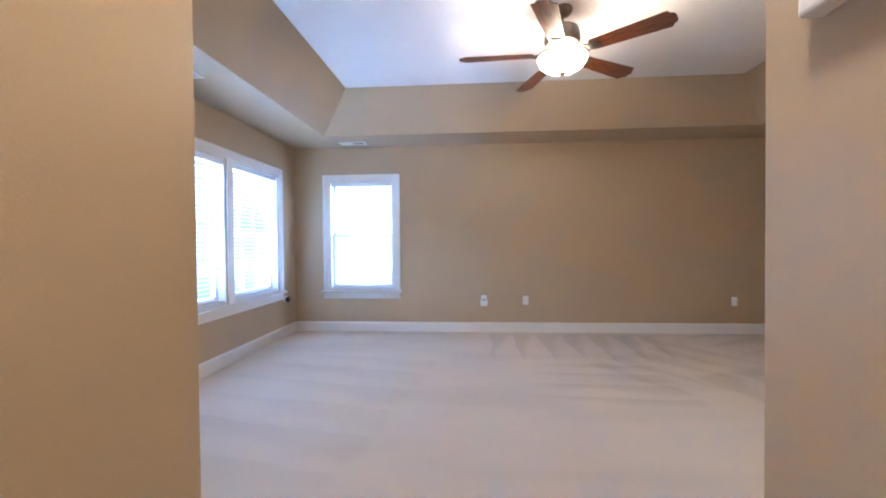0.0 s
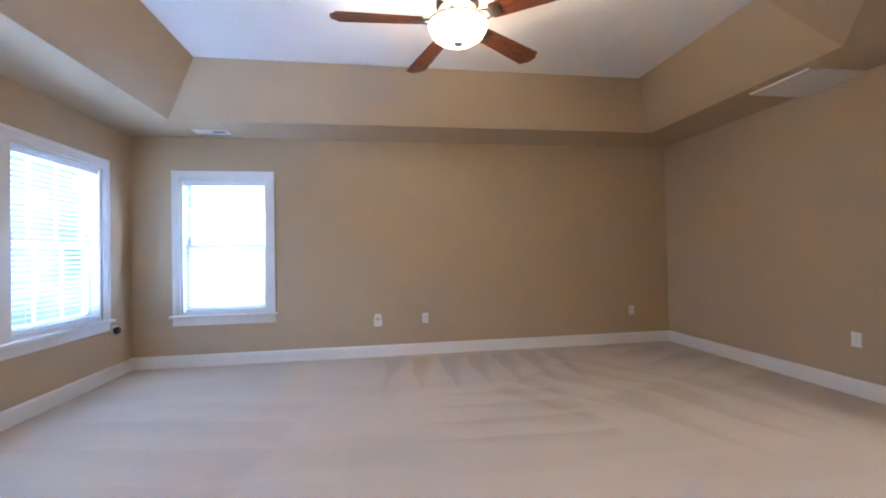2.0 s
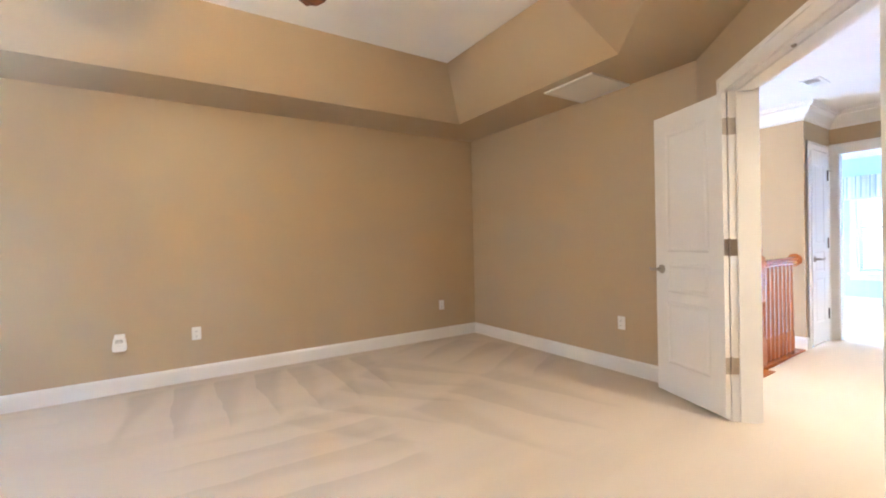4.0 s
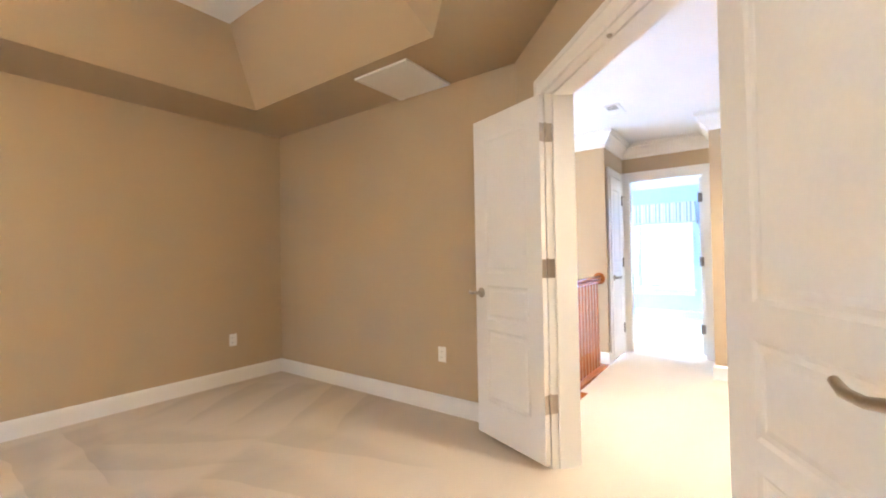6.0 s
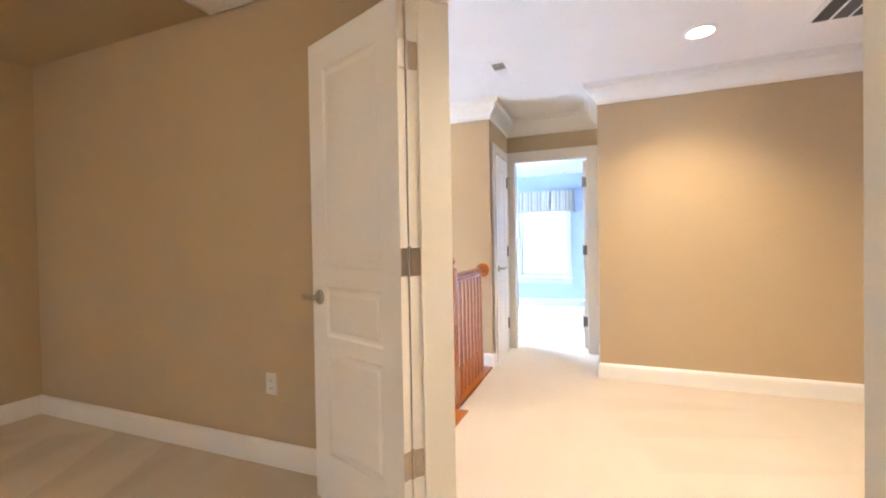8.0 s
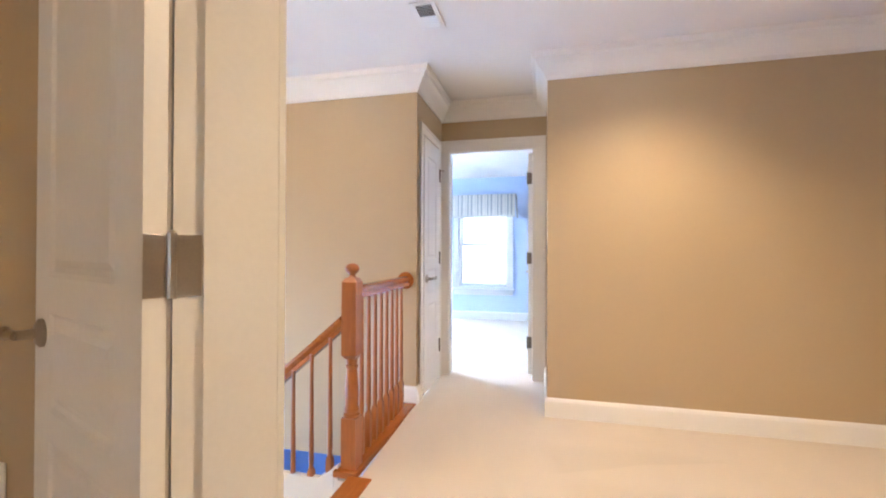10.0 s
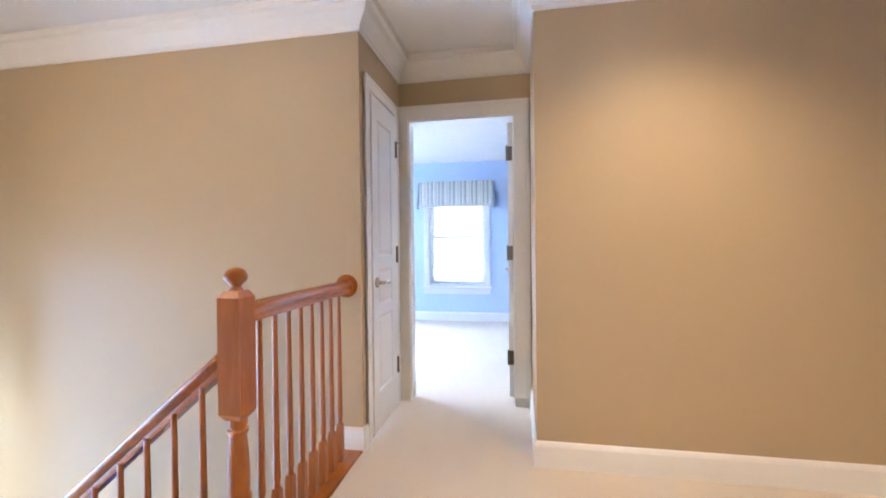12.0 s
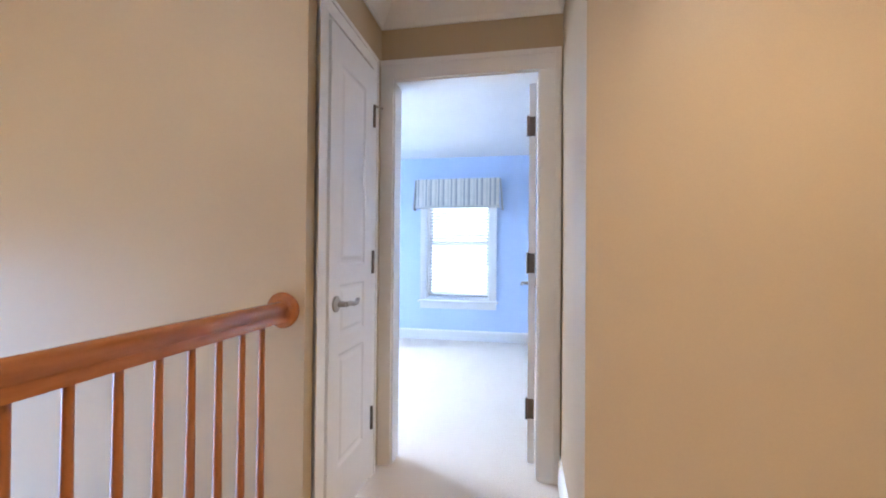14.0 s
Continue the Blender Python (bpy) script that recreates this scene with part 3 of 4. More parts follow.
# ---- windows ----
def window(name, m, w, z0, z1, label, blind=True, slat_turn=4, casing_sides=(True, True), deep=0.16, meeting=0.5, mullions=False):
    """Double-hung window: m puts local x along the opening (0..w), +y into the room, y=0 at the wall face."""
    e = root(name, m, label, "window", kind="structure")
    h = z1 - z0
    bm = boxes([(0, 0.02, -deep, -0.001, z0, z1), (w - 0.02, w, -deep, -0.001, z0, z1), (0.02, w - 0.02, -deep, -0.001, z1 - 0.02, z1), (0.02, w - 0.02, -deep, -0.001, z0, z0 + 0.02)])
    part("window_frame", bm, WHITE, e)
    zm = z0 + h * meeting
    for k, (a, b, y) in enumerate(((z0 + 0.02, zm + 0.02, -0.085), (zm - 0.02, z1 - 0.02, -0.125))):
        bm = boxes([(0.02, 0.065, y - 0.03, y, a, b), (w - 0.065, w - 0.02, y - 0.03, y, a, b), (0.065, w - 0.065, y - 0.03, y, a, a + (0.06 if k == 0 else 0.04)), (0.065, w - 0.065, y - 0.03, y, b - 0.04, b)])
        if mullions:
            for f in (1 / 3, 2 / 3):
                x = 0.065 + (w - 0.13) * f
                box(bm, x - 0.007, x + 0.007, y - 0.024, y - 0.006, a + 0.04, b - 0.04)
            box(bm, 0.065, w - 0.065, y - 0.0235, y - 0.0065, (a + b) / 2 - 0.007, (a + b) / 2 + 0.007)
        sash = part("sash", bm, WHITE, e)
        pane = part("pane", boxed(0.06, w - 0.06, y - 0.017, y - 0.013, a + 0.03, b - 0.03), GLASS, sash)
        pane.visible_shadow = False
    if blind:
        b = root("window_blind", m, "white slatted blind lowered, slats open", "blind", "slatted window blinds")
        part("head_rail", boxed(0.03, w - 0.03, -0.06, -0.012, z1 - 0.075, z1 - 0.025, bevel=0.004), SLAT, b)
        part("bottom_rail", boxed(0.03, w - 0.03, -0.058, -0.018, z0 + 0.025, z0 + 0.042, bevel=0.004), SLAT, b)
        me = bpy.data.meshes.new("slat")
        sb = bmesh.new()
        ring = [[sb.verts.new((x, y, z)) for y, z in ((-0.024, -0.002), (-0.01, 0.0015), (0.01, 0.0015), (0.024, -0.002), (0.024, -0.004), (0, -0.0005), (-0.024, -0.004))] for x in (0.03, w - 0.03)]
        for i in range(7):
            sb.faces.new((ring[0][i], ring[0][(i + 1) % 7], ring[1][(i + 1) % 7], ring[1][i]))
        sb.faces.new(ring[0]), sb.faces.new(ring[1])
        bmesh.ops.recalc_face_normals(sb, faces=sb.faces)
        sb.to_mesh(me)
        sb.free()
        me.materials.append(SLAT)
        n = int((h - 0.13) / 0.042)
        for i in range(n):
            s = new("slat", me)
            s.parent = b
            s.matrix_basis = pose(0, -0.037, z0 + 0.06 + i * 0.042, slat_turn)
        for x in (0.16, w - 0.16):
            part("cord", tube([(x, -0.012, z0 + 0.04), (x, -0.012, z1 - 0.05)], 0.0015, 5), SLAT, b)
    return e


def window_trim(m, w, z0, z1, cw, name="trim", mids=()):
    bm = bmesh.new()
    for r in casing_bars(0, w, z0, z1, cw, 0.022):
        box(bm, *r, m=m, bevel=0.002)
    for a, b in mids:
        box(bm, a, b, 0.002, 0.018, z0, z1, m=m, bevel=0.002)
    structure(part(name, bm, WHITE), "white painted window casing", "window casing")
    structure(part("window_sill", boxed(-cw - 0.025, w + cw + 0.025, -0.08, 0.055, z0 - 0.028, z0, m=m, bevel=0.006), WHITE), "white painted window stool", "window sill")
    structure(part(name, boxed(-cw, w + cw, 0.002, 0.018, z0 - 0.028 - 0.085, z0 - 0.029, m=m, bevel=0.003), WHITE), "white painted apron below the window", "window apron")


mN = Matrix.Translation((0, N, 0)) @ Matrix.Translation((NWIN[1], 0, 0)) @ pose(0, 0, 0, 0, 0, 180)
window("window_1", mN, NWIN[1] - NWIN[0], NWIN[2], NWIN[3], "white double-hung window with bright haze outside")
window_trim(mN, NWIN[1] - NWIN[0], NWIN[2], NWIN[3], 0.08)
for i, (a, b) in enumerate(WWIN):
    window("window_%d" % (i + 2), pose(W, b, 0, 0, 0, -90), b - a, *WZ, "white double-hung window with an open slatted blind", mullions=True, slat_turn=13)
t0, t1 = WWIN[0][0], WWIN[2][1]
window_trim(pose(W, t1, 0, 0, 0, -90), t1 - t0, *WZ, 0.09, mids=[(t1 - WWIN[2][0], t1 - WWIN[1][1]), (t1 - WWIN[1][0], t1 - WWIN[0][1])])
window("window_5", Matrix.Translation((9.92, 2.47, 0)) @ pose(0, 0, 0, 0, 0, 90), 0.86, 0.52, 2.0, "white double-hung bedroom window, bright outside", slat_turn=25)
window_trim(Matrix.Translation((9.92, 2.47, 0)) @ pose(0, 0, 0, 0, 0, 90), 0.86, 0.52, 2.0, 0.075)
window("window_6", pose(5.5, N, 0, 0, 0, 180), 1.35, -1.6, 1.1, "white stair window", blind=False)
window("window_7", pose(9.2, 5.2, 0, 0, 0, 180), 1.8, 0.6, 2.0, "white bedroom side window", blind=False, deep=0.1)

# ---- ceiling fan ----
FANX, FANY, FANZ = 0.63, 3.23, 2.908
def ceiling_fan():
    f = root("ceiling_fan", pose(FANX, FANY, FANZ), "five-blade dark walnut ceiling fan with lit bowl light", "ceiling fan")
    smooth(part("canopy", lathe([(0, 0), (0.075, 0), (0.074, -0.02), (0.06, -0.045), (0.03, -0.06), (0, -0.06)], 32), PEWTER, f))
    part("downrod", lathe([(0, -0.05), (0.013, -0.05), (0.013, -0.13), (0, -0.13)], 16), PEWTER, f)
    smooth(part("motor_housing", lathe([(0, -0.12), (0.05, -0.12), (0.075, -0.135), (0.115, -0.15), (0.125, -0.175), (0.13, -0.235), (0.115, -0.262), (0.085, -0.272), (0, -0.272)], 40), PEWTER, f, "dark pewter motor housing"))
    fitter = lathe([(0, -0.27), (0.06, -0.27), (0.064, -0.278), (0.045, -0.286), (0.03, -0.292), (0, -0.292)], 40)
    lathe([(0.168, -0.347), (0.181, -0.347), (0.184, -0.352), (0.182, -0.359), (0.178, -0.360)], 40, None, fitter, False)
    for i in range(5):
        c, d = math.cos(radians(FAN_TURN + 72 * i)), math.sin(radians(FAN_TURN + 72 * i))
        tube([(0.04 * c, 0.04 * d, -0.286), (0.10 * c, 0.10 * d, -0.284), (0.15 * c, 0.15 * d, -0.310), (0.176 * c, 0.176 * d, -0.349)], [0.007, 0.006, 0.006, 0.007], 8, bm=fitter)
    smooth(part("light_fitter", fitter, NICKEL, f, "ornate metal ring holding the bowl"))
    bowl = [(0.172, -0.350), (0.178, -0.355), (0.176, -0.368), (0.168, -0.390), (0.150, -0.418), (0.115, -0.443), (0.07, -0.458), (0.03, -0.464), (0, -0.465)]
    inside = [(r - 0.005, z + 0.004) for r, z in bowl[:-1]] + [(0, -0.460)]
    smooth(part("glass_bowl", lathe(inside[::-1] + bowl, 40), BOWLGLASS, f, "lit frosted glass bowl"))
    part("bulb_cluster", lathe([(0, -0.29), (0.012, -0.29), (0.012, -0.312), (0, -0.313)], 12), PEWTER, f)
    smooth(part("finial", lathe([(0, -0.460), (0.026, -0.460), (0.030, -0.468), (0.024, -0.478), (0.010, -0.485), (0, -0.486)], 16), NICKEL, f))
    for i in range(5):
        turn = pose(0, 0, 0, 0, 0, FAN_TURN + 72 * i)
        arm = bmesh.new()
        for s in (-1, 1):
            tube([(0.10, 0.012 * s, -0.262), (0.15, 0.03 * s, -0.298), (0.185, 0.038 * s, -0.306), (0.215, 0.02 * s, -0.304), (0.245, 0.034 * s, -0.302)], 0.006, 8, bm=arm)
        box(arm, 0.20, 0.28, -0.038, 0.038, -0.308, -0.303, bevel=0.002)
        pb = pose(0, 0, -0.336, -11) @ Matrix.Translation((0, 0, 0.302))
        arm.transform(turn @ pb)
        arm_ob = smooth(part("blade_arm", arm, PEWTER, f, "scrolled metal blade arm"))
        outline = [(0.215, -0.05), (0.23, -0.058), (0.715, -0.079), (0.722, -0.074), (0.724, -0.060), (0.733, -0.050), (0.750, -0.040), (0.757, -0.022), (0.757, 0.022), (0.750, 0.040), (0.733, 0.050), (0.724, 0.060), (0.722, 0.074), (0.715, 0.079), (0.23, 0.058), (0.215, 0.05)]
        bm = prism(outline, -0.006, 0.0)
        b = part("blade", bm, WALNUT, f, "dark walnut blade")
        b.matrix_basis = turn @ pose(0, 0, -0.330, -11)
    return f


FAN_TURN = -38
ceiling_fan()
lamp = bpy.data.lights.new("fan_bulbs", "POINT")
lamp.energy, lamp.shadow_soft_size, lamp.color = 40.0, 0.03, (1.0, 0.74, 0.40)
new("fan_bulbs", lamp).matrix_basis = pose(FANX, FANY, FANZ - 0.405)

# ---- outlets, vents, small fixtures ----
def outlet(m, label="white duplex outlet with plain cover plate"):
    """Plate on a wall: local x along it, +y out of it, origin at its middle."""
    e = root("wall_outlet", m, label, "outlet", "wall outlets")
    part("cover_plate", boxed(-0.036, 0.036, 0.001, 0.007, -0.058, 0.058, bevel=0.003), PLASTIC, e)
    for z in (-0.021, 0.021):
        r = part("receptacle", boxed(-0.017, 0.017, 0.006, 0.0095, z - 0.015, z + 0.015, bevel=0.002), PLASTIC, e)
        part("slot", boxes([(-0.008, -0.006, 0.009, 0.0100, z - 0.004, z + 0.006), (0.006, 0.008, 0.009, 0.0100, z - 0.004, z + 0.005), (-0.002, 0.002, 0.009, 0.0100, z - 0.011, z - 0.007)]), SLOT, r)
    part("screw", lathe([(0, 0), (0.003, 0), (0.002, 0.001), (0, 0.001)], 8, pose(0, 0.0068, 0, -90)), PLASTIC, e)
    return e


outlet(pose(0.654, N, 0.425, 0, 0, 180))
outlet(pose(3.293, N, 0.415, 0, 0, 180))
outlet(pose(0.103, N, 0.435, 0, 0, 180), "white outlet with a plug-in freshener")
outlet(pose(E, 3.512, 0.44, 0, 0, 90))
# plug-in freshener
e = root("plug_in_freshener", pose(0.103, N - 0.010, 0.415, 0, 0, 180), "white plug-in air freshener on an outlet", "air freshener")
bm = prism([(-0.045, -0.06), (0.045, -0.06), (0.05, -0.03), (0.04, 0.05), (0.03, 0.062), (-0.03, 0.062), (-0.04, 0.05), (-0.05, -0.03)], 0.001, 0.05)
bm.transform(pose(0, 0, 0, 90) @ Matrix.Diagonal((1, 1, -1, 1)))
bmesh.ops.recalc_face_normals(bm, faces=bm.faces)
bmesh.ops.bevel(bm, geom=list(bm.edges), offset=0.008, segments=2, affect="EDGES")
smooth(part("body", bm, PLASTIC, e))
part("vent_slot", boxes([(-0.025, 0.025, 0.050, 0.0515, z, z + 0.004) for z in (0.015, 0.025, 0.035)]), VENTGREY, e)
# black sensor on a white bracket by the west window
e = root("window_sensor", pose(W, 5.345, 0.475, 0, 0, -90), "black round sensor on a small white wall bracket", "sensor")
part("bracket", boxed(-0.035, 0.03, 0.001, 0.02, -0.035, 0.045, bevel=0.004), PLASTIC, e)
smooth(part("sensor_body", lathe([(0, 0.02), (0.032, 0.02), (0.036, 0.03), (0.036, 0.05), (0.028, 0.06), (0, 0.062)], 20, pose(0, 0, 0, -90)), BLACKP, e))
# thermostat in the passage
e = root("thermostat", pose(PR, 0.578, 1.537, 0, 0, 90), "white boxy thermostat on the passage wall", "thermostat")
part("body", boxed(-0.075, 0.075, 0.001, 0.032, -0.06, 0.06, bevel=0.005), PLASTIC, e)
part("display", boxed(-0.035, 0.035, 0.032, 0.0335, -0.01, 0.035), VENTGREY, e)


def ceiling_vent(m, lx, ly, label):
    """Two-way register: white frame, two banks of blades, one of which shows its dark gaps."""
    e = root("ceiling_vent", m, label, "vent", "ceiling vents")
    r = 0.026
    bm = boxes([(-lx / 2, lx / 2, -ly / 2, -ly / 2 + r, -0.008, -0.001), (-lx / 2, lx / 2, ly / 2 - r, ly / 2, -0.008, -0.001),
                (-lx / 2, -lx / 2 + r, -ly / 2 + r, ly / 2 - r, -0.008, -0.001), (lx / 2 - r, lx / 2, -ly / 2 + r, ly / 2 - r, -0.008, -0.001)])
    part("frame", bm, PLASTIC, e)
    part("backing", boxed(-lx / 2 + r, lx / 2 - r, -ly / 2 + r, ly / 2 - r, -0.0025, -0.001), VENTGREY, e)
    n = 8
    for side, turn, w in ((-1, -50, 0.30), (1, 20, 1.02)):
        step = (lx / 2 - r) / n
        me = None
        for i in range(n):
            x = side * (step * (i + 0.5))
            if me is None:
                ob = part("slat", boxed(-step * w / 2, step * w / 2, -ly / 2 + r, ly / 2 - r, -0.0006, 0.0006), PLASTIC, e)
                me = ob.data
            else:
                ob = new("slat", me)
                ob.parent = e
            ob.matrix_basis = pose(x, 0, -0.0075, 0, turn)
    part("divider", boxed(-0.004, 0.004, -ly / 2 + r, ly / 2 - r, -0.0085, -0.003), PLASTIC, e)
    return e


ceiling_vent(pose(-1.58, 5.42, H, 0, 0, 180), 0.34, 0.14, "white metal ceiling register with dark gaps")
ceiling_vent(pose(-2.18, 3.02, H, 0, 0, 90), 0.36, 0.16, "white metal ceiling register with dark gaps")
ceiling_vent(pose(5.20, 2.555, H, 0, 0, 0), 0.28, 0.145, "small white landing ceiling register")
e = root("return_air_grille", pose(3.55, 3.635, H), "square white return air panel in the ceiling", "vent")
part("frame", boxes([(-0.25, 0.25, -0.25, -0.235, -0.016, -0.001), (-0.25, 0.25, 0.235, 0.25, -0.016, -0.001), (-0.25, -0.235, -0.235, 0.235, -0.016, -0.001), (0.235, 0.25, -0.235, 0.235, -0.016, -0.001)]), PLASTIC, e)
part("panel", boxed(-0.235, 0.235, -0.235, 0.235, -0.013, -0.001), PLASTIC, e)
e = root("return_air_grille", pose(5.02, 0.36, H), "large landing return grille with dark banks and white bars", "vent")
part("frame", boxes([(-0.31, 0.31, -0.31, -0.28, -0.01, -0.001), (-0.31, 0.31, 0.28, 0.31, -0.01, -0.001), (-0.31, -0.28, -0.28, 0.28, -0.01, -0.001), (0.28, 0.31, -0.28, 0.28, -0.01, -0.001)]), PLASTIC, e)
part("backing", boxed(-0.28, 0.28, -0.28, 0.28, -0.003, -0.001), VENTGREY, e)
for i in range(5):
    y = -0.28 + 0.56 * (i + 1) / 6
    part("bar", boxed(-0.28, 0.28, y - 0.006, y + 0.006, -0.0095, -0.003), PLASTIC, e)
for i in range(24):
    x = -0.28 + 0.56 * (i + 0.5) / 24
    part("louvre", boxed(-0.006, 0.006, -0.28, 0.28, -0.0004, 0.0004), VENTGREY, e).matrix_basis = pose(x, 0, -0.0055, 0, 40)


def downlight(x, y):
    e = root("recessed_downlight", pose(x, y, H), "lit recessed downlight with white trim ring", "downlight", "recessed downlights")
    smooth(part("trim_ring", lathe([(0.075, -0.001), (0.098, -0.001), (0.098, -0.006), (0.085, -0.010), (0.075, -0.008)], 32, cap=False), PLASTIC, e))
    part("lens", lathe([(0, -0.002), (0.076, -0.002), (0.076, -0.004), (0, -0.004)], 32), LENS, e, "glowing lens")
    return e


downlight(5.16, 1.25)
# extra downlight out of view, added to brighten the landing floor and niche
downlight(3.60, 1.10)
for x, y, power in ((5.16, 1.25, CAN), (3.60, 1.10, CAN * 1.35)):
    lamp = bpy.data.lights.new("downlight_beam", "SPOT")
    lamp.energy, lamp.spot_size, lamp.spot_blend, lamp.shadow_soft_size = power, radians(150 if power > CAN else 128), 0.75, 0.07
    lamp.color = (1.0, 0.80, 0.50)
    new("downlight_beam", lamp).matrix_basis = pose(x, y, H - 0.03)
# unseen dome lamps, added to light the passage and the stairs warmly
for x, y, w in ((-0.05, 0.30, 58), (4.35, 4.0, 62)):
    e = root("dome_light", pose(x, y, H), "unseen lit round frosted ceiling dome light, added", "ceiling light", "dome lights")
    smooth(part("base", lathe([(0, -0.001), (0.15, -0.001), (0.15, -0.02), (0, -0.02)], 32), NICKEL, e))
    smooth(part("dome", lathe([(0.14, -0.02), (0.13, -0.05), (0.09, -0.08), (0.04, -0.095), (0, -0.097)], 32), glow("lit_dome_glass", (1.0, 0.80, 0.48), w), e, "lit frosted glass dome"))

# ---- stairs and balustrade ----
RX, RY = 4.92, 2.89
e = root("staircase", pose(0, 0, 0), "carpeted stair with wood nosing going down from the landing", "staircase", kind="structure")
for i in range(7):
    z, y = -0.185 * (i + 1), 2.86 + 0.255 * i
    part("tread", boxed(3.93, 4.87, y - 0.02, y + 0.26, z - 0.03, z, bevel=0.006), CARPETH, e)
    part("riser", boxed(3.93, 4.87, y - 0.02, y - 0.002, z + 0.0, z + 0.155), WHITE, e)
part("stair_landing", boxed(3.93, HE, 4.66, N, -1.55, -1.48), CARPETH, e)
part("stringer", sweep([(4.872, 2.86), (4.872, 4.66)], [(0, -0.2), (0.03, -0.2), (0.03, -0.05), (0, -0.05)]), WHITE, e)
sb = bmesh.new()
vs = [sb.verts.new((x, y, z)) for x in (4.871, 4.905) for y, z in ((2.94, 0.03), (2.94, -0.30), (4.66, -1.55), (4.66, -1.22))]
for q in ((0, 1, 2, 3), (7, 6, 5, 4), (0, 4, 5, 1), (1, 5, 6, 2), (2, 6, 7, 3), (3, 7, 4, 0)):
    sb.faces.new([vs[k] for k in q])
part("stringer", sb, WHITE, e)
part("nosing", boxed(3.94, 4.84, 2.735, 2.86, -0.03, 0.006, bevel=0.005), CHERRYH, e, "cherry stained wood nosing")
part("apron", boxes([(4.86, HE, 2.96, 2.975, -0.26, -0.02)]), WHITE, e)

b = root("stair_balustrade", pose(0, 0, 0), "cherry-stained wooden balustrade with turned newel beside the stairs", "balustrade")
part("shoe_plate", boxed(4.845, HE - 0.017, 2.825, 2.955, -0.02, 0.012, bevel=0.004), CHERRYH, b)


def square_turned(blocks):
    """Square shafts (half, z0, z1) with chamfered ends."""
    bm = bmesh.new()
    for hw, z0, z1, c in blocks:
        ring = []
        for k, z in ((1 - c, z0), (1, z0 + 0.022), (1, z1 - 0.022), (1 - c, z1)):
            ring.append([bm.verts.new((sx * hw * k, sy * hw * k, z)) for sx, sy in ((-1, -1), (1, -1), (1, 1), (-1, 1))])
        for p, q in zip(ring, ring[1:]):
            for i in range(4):
                bm.faces.new((p[i], p[(i + 1) % 4], q[(i + 1) % 4], q[i]))
        bm.faces.new(ring[0][::-1]), bm.faces.new(ring[-1])
    return bm


newel = part("newel_post", square_turned([(0.041, 0.012, 0.27, 0.0)]), CHERRY, b, "square and turned newel post")
newel.matrix_basis = pose(RX, RY - 0.004, 0)
part("upper_block", square_turned([(0.041, 0.575, 1.0, 0.35)]), CHERRY, newel)
bm = lathe([(0.03, 0.268), (0.042, 0.272), (0.044, 0.285), (0.036, 0.296), (0.041, 0.305), (0.040, 0.315), (0.034, 0.33), (0.036, 0.38), (0.032, 0.46), (0.026, 0.52), (0.033, 0.53), (0.033, 0.54), (0.027, 0.545), (0.03, 0.56), (0.03, 0.58)], 24)
part_ob = smooth(part("turning", bm, CHERRY, newel))
smooth(part("ball_finial", lathe([(0.0, 0.995), (0.024, 0.995), (0.022, 1.005), (0.015, 1.012), (0.02, 1.02), (0.036, 1.035), (0.038, 1.05), (0.03, 1.066), (0.014, 1.075), (0, 1.077)], 24), CHERRY, newel, "turned mushroom finial"))
RAIL = [(-0.030, -0.034), (0.030, -0.034), (0.030, -0.020), (0.022, -0.010), (0.032, 0.006), (0.030, 0.020), (0.018, 0.030), (0, 0.034), (-0.018, 0.030), (-0.030, 0.020), (-0.032, 0.006), (-0.022, -0.010), (-0.030, -0.020)]


def rail_bar(name, p, q, parent):
    """Moulded handrail from p to q, its profile kept upright."""
    p, q = Vector(p), Vector(q)
    d = (q - p).normalized()
    side = d.cross(Vector((0, 0, 1))).normalized()
    up = side.cross(d)
    bm = bmesh.new()
    a, c = ([bm.verts.new(o + side * u + up * v) for u, v in RAIL] for o in (p, q))
    k = len(RAIL)
    for i in range(k):
        bm.faces.new((a[i], a[(i + 1) % k], c[(i + 1) % k], c[i]))
    bm.faces.new(a), bm.faces.new(c)
    bmesh.ops.recalc_face_normals(bm, faces=bm.faces)
    return smooth(part(name, bm, CHERRYH, parent), 50)


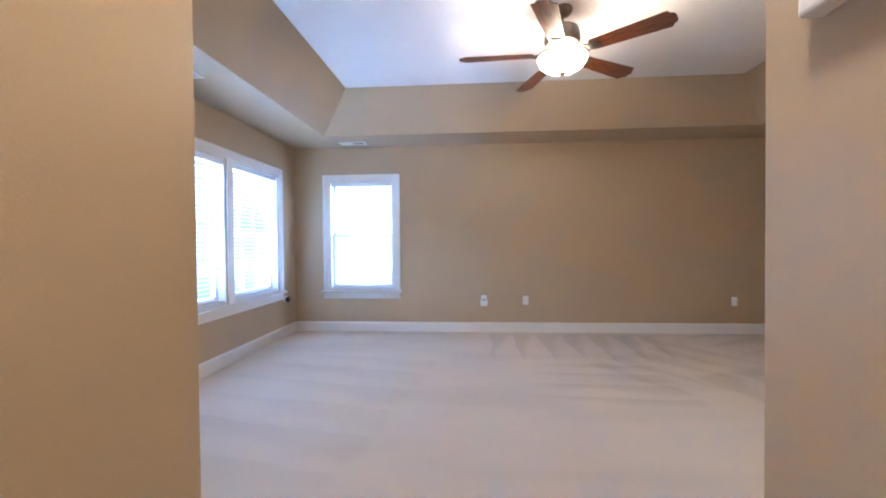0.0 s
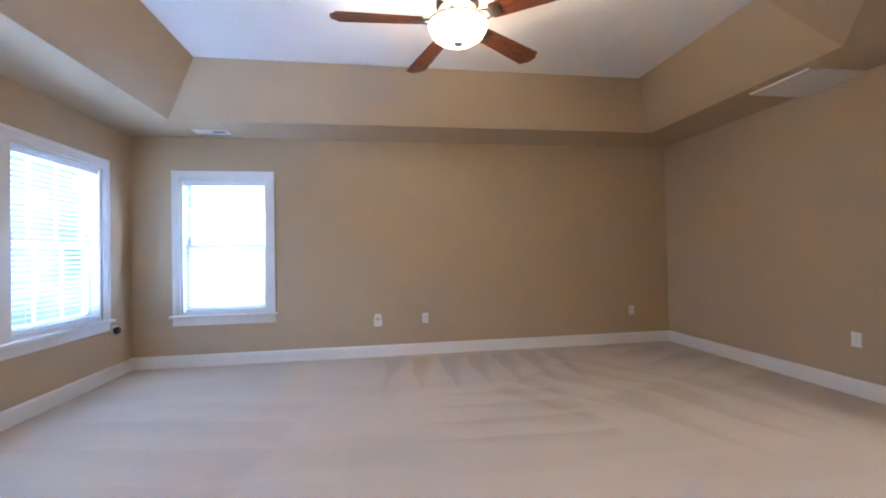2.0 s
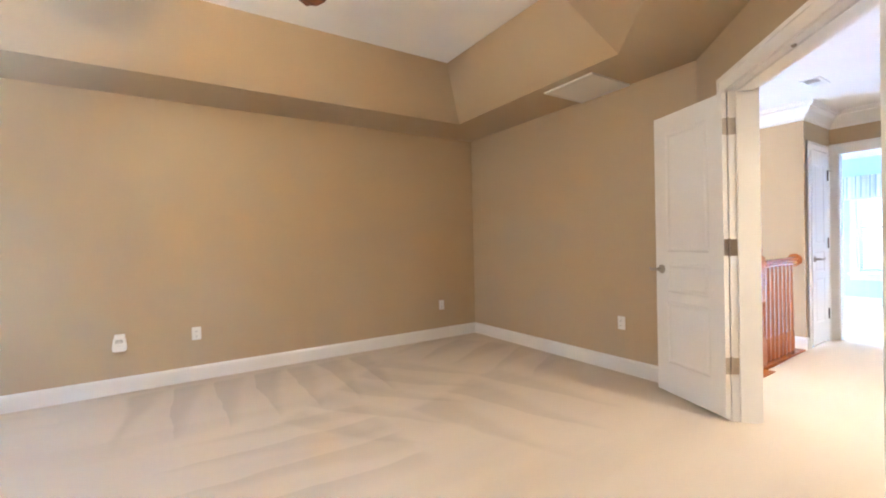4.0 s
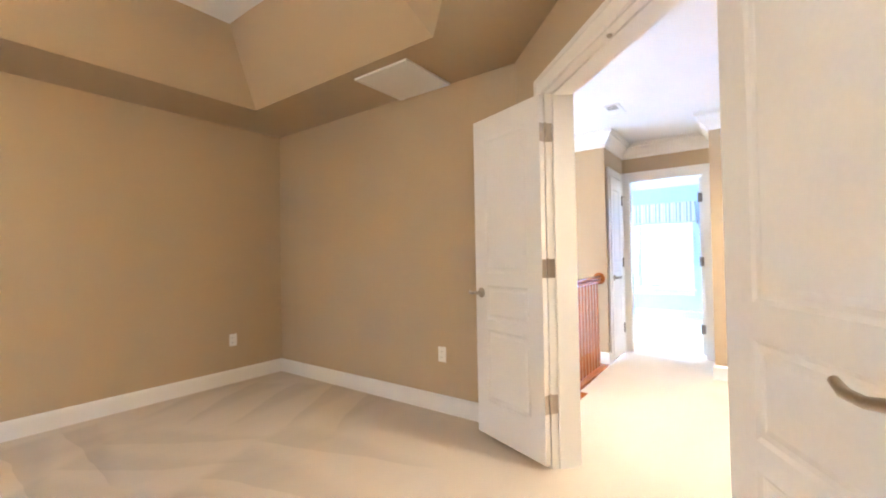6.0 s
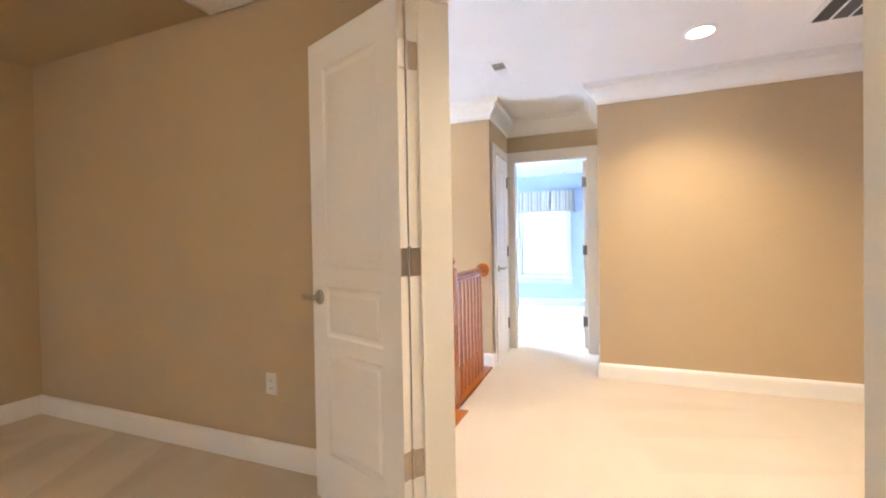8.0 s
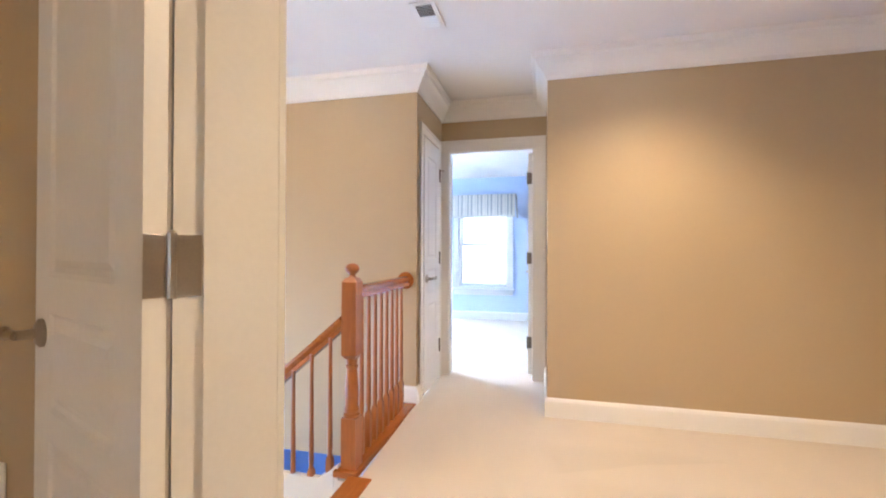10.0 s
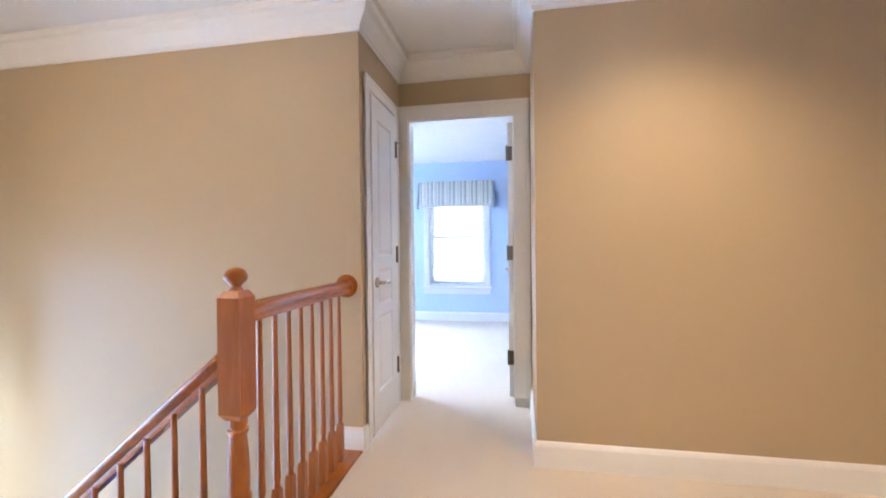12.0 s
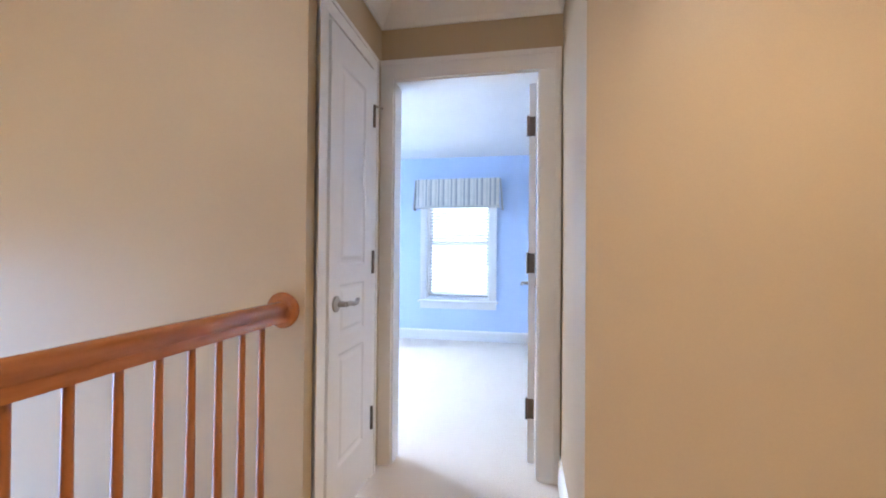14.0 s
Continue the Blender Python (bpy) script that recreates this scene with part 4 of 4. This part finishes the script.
rail_bar("handrail", (RX + 0.04, RY, 0.921), (HE - 0.03, RY + 0.02, 0.921), b)
smooth(part("rosette", lathe([(0, 0), (0.062, 0), (0.064, 0.008), (0.058, 0.016), (0.045, 0.019), (0.04, 0.026), (0, 0.028)], 28, pose(HE - 0.001, RY + 0.022, 0.922, 0, -90)), CHERRYH, b, "round wooden wall rosette"))
SL = (0.413 - 0.756) / (3.368 - 2.968)
rail_bar("handrail", (RX, RY + 0.04, 0.768), (RX, 4.66, 0.768 + SL * (4.66 - RY - 0.04)), b)


def baluster(x, y, z0, z1):
    bm = square_turned([(0.016, z0, z0 + 0.2, 0.15)])
    lathe([(0.010, z0 + 0.19), (0.0145, z0 + 0.205), (0.011, z0 + 0.22), (0.0145, z0 + 0.24), (0.0135, z0 + 0.30), (0.010, z1 - 0.1), (0.0095, z1)], 10, None, bm)
    ob = smooth(part("baluster", bm, CHERRY, b))
    ob.matrix_basis = pose(x, y, 0)
    return ob


for i in range(9):
    x = 5.048 - 0.0 + 0.0978 * i
    if x < HE - 0.12:
        baluster(x, RY + 0.001 * i, 0.01, 0.892)
for i in range(15):
    y = 2.995 + 0.1085 * i
    zt = 0.768 + SL * (y - RY - 0.04) - 0.03
    zb = -0.10 + (-1.25 / 1.72) * (y - 2.94)
    baluster(RX - 0.03, y, zb, zt)

# ---- valance in the blue room ----
e = root("window_valance", pose(9.92, 2.90, 0), "cream cloth valance with thin grey stripes over a window", "valance")
n = 52
for i in range(n):
    y0 = -0.54 + 1.08 * i / n
    out = 0.012 * math.sin(i * 2.4) ** 2
    bm = boxed(-0.118 - out, -0.10, y0, y0 + 1.08 / n - 0.001, 1.745, 2.10, bevel=0.003)
    for v in bm.verts:
        if v.co.z < 1.8:
            v.co.x -= 0.018
    part("pleat", bm, FABRICD if i % 8 in (2, 5) else FABRICS if i % 4 == 3 else FABRIC, e)
part("top_board", boxed(-0.10, -0.001, -0.54, 0.54, 2.08, 2.10), FABRIC, e)
for s in (-1, 1):
    bm = boxed(-0.13, -0.001, s * 0.549 - 0.008, s * 0.549 + 0.008, 1.70, 2.09)
    for v in bm.verts:
        if v.co.z < 1.8:
            v.co.y += s * 0.03
    part("side_return", bm, FABRICD, e, "dark grey lined side of the valance")
part("hem_band", boxed(-0.158, -0.119, -0.545, 0.545, 1.715, 1.748, bevel=0.004), FABRICS, e)
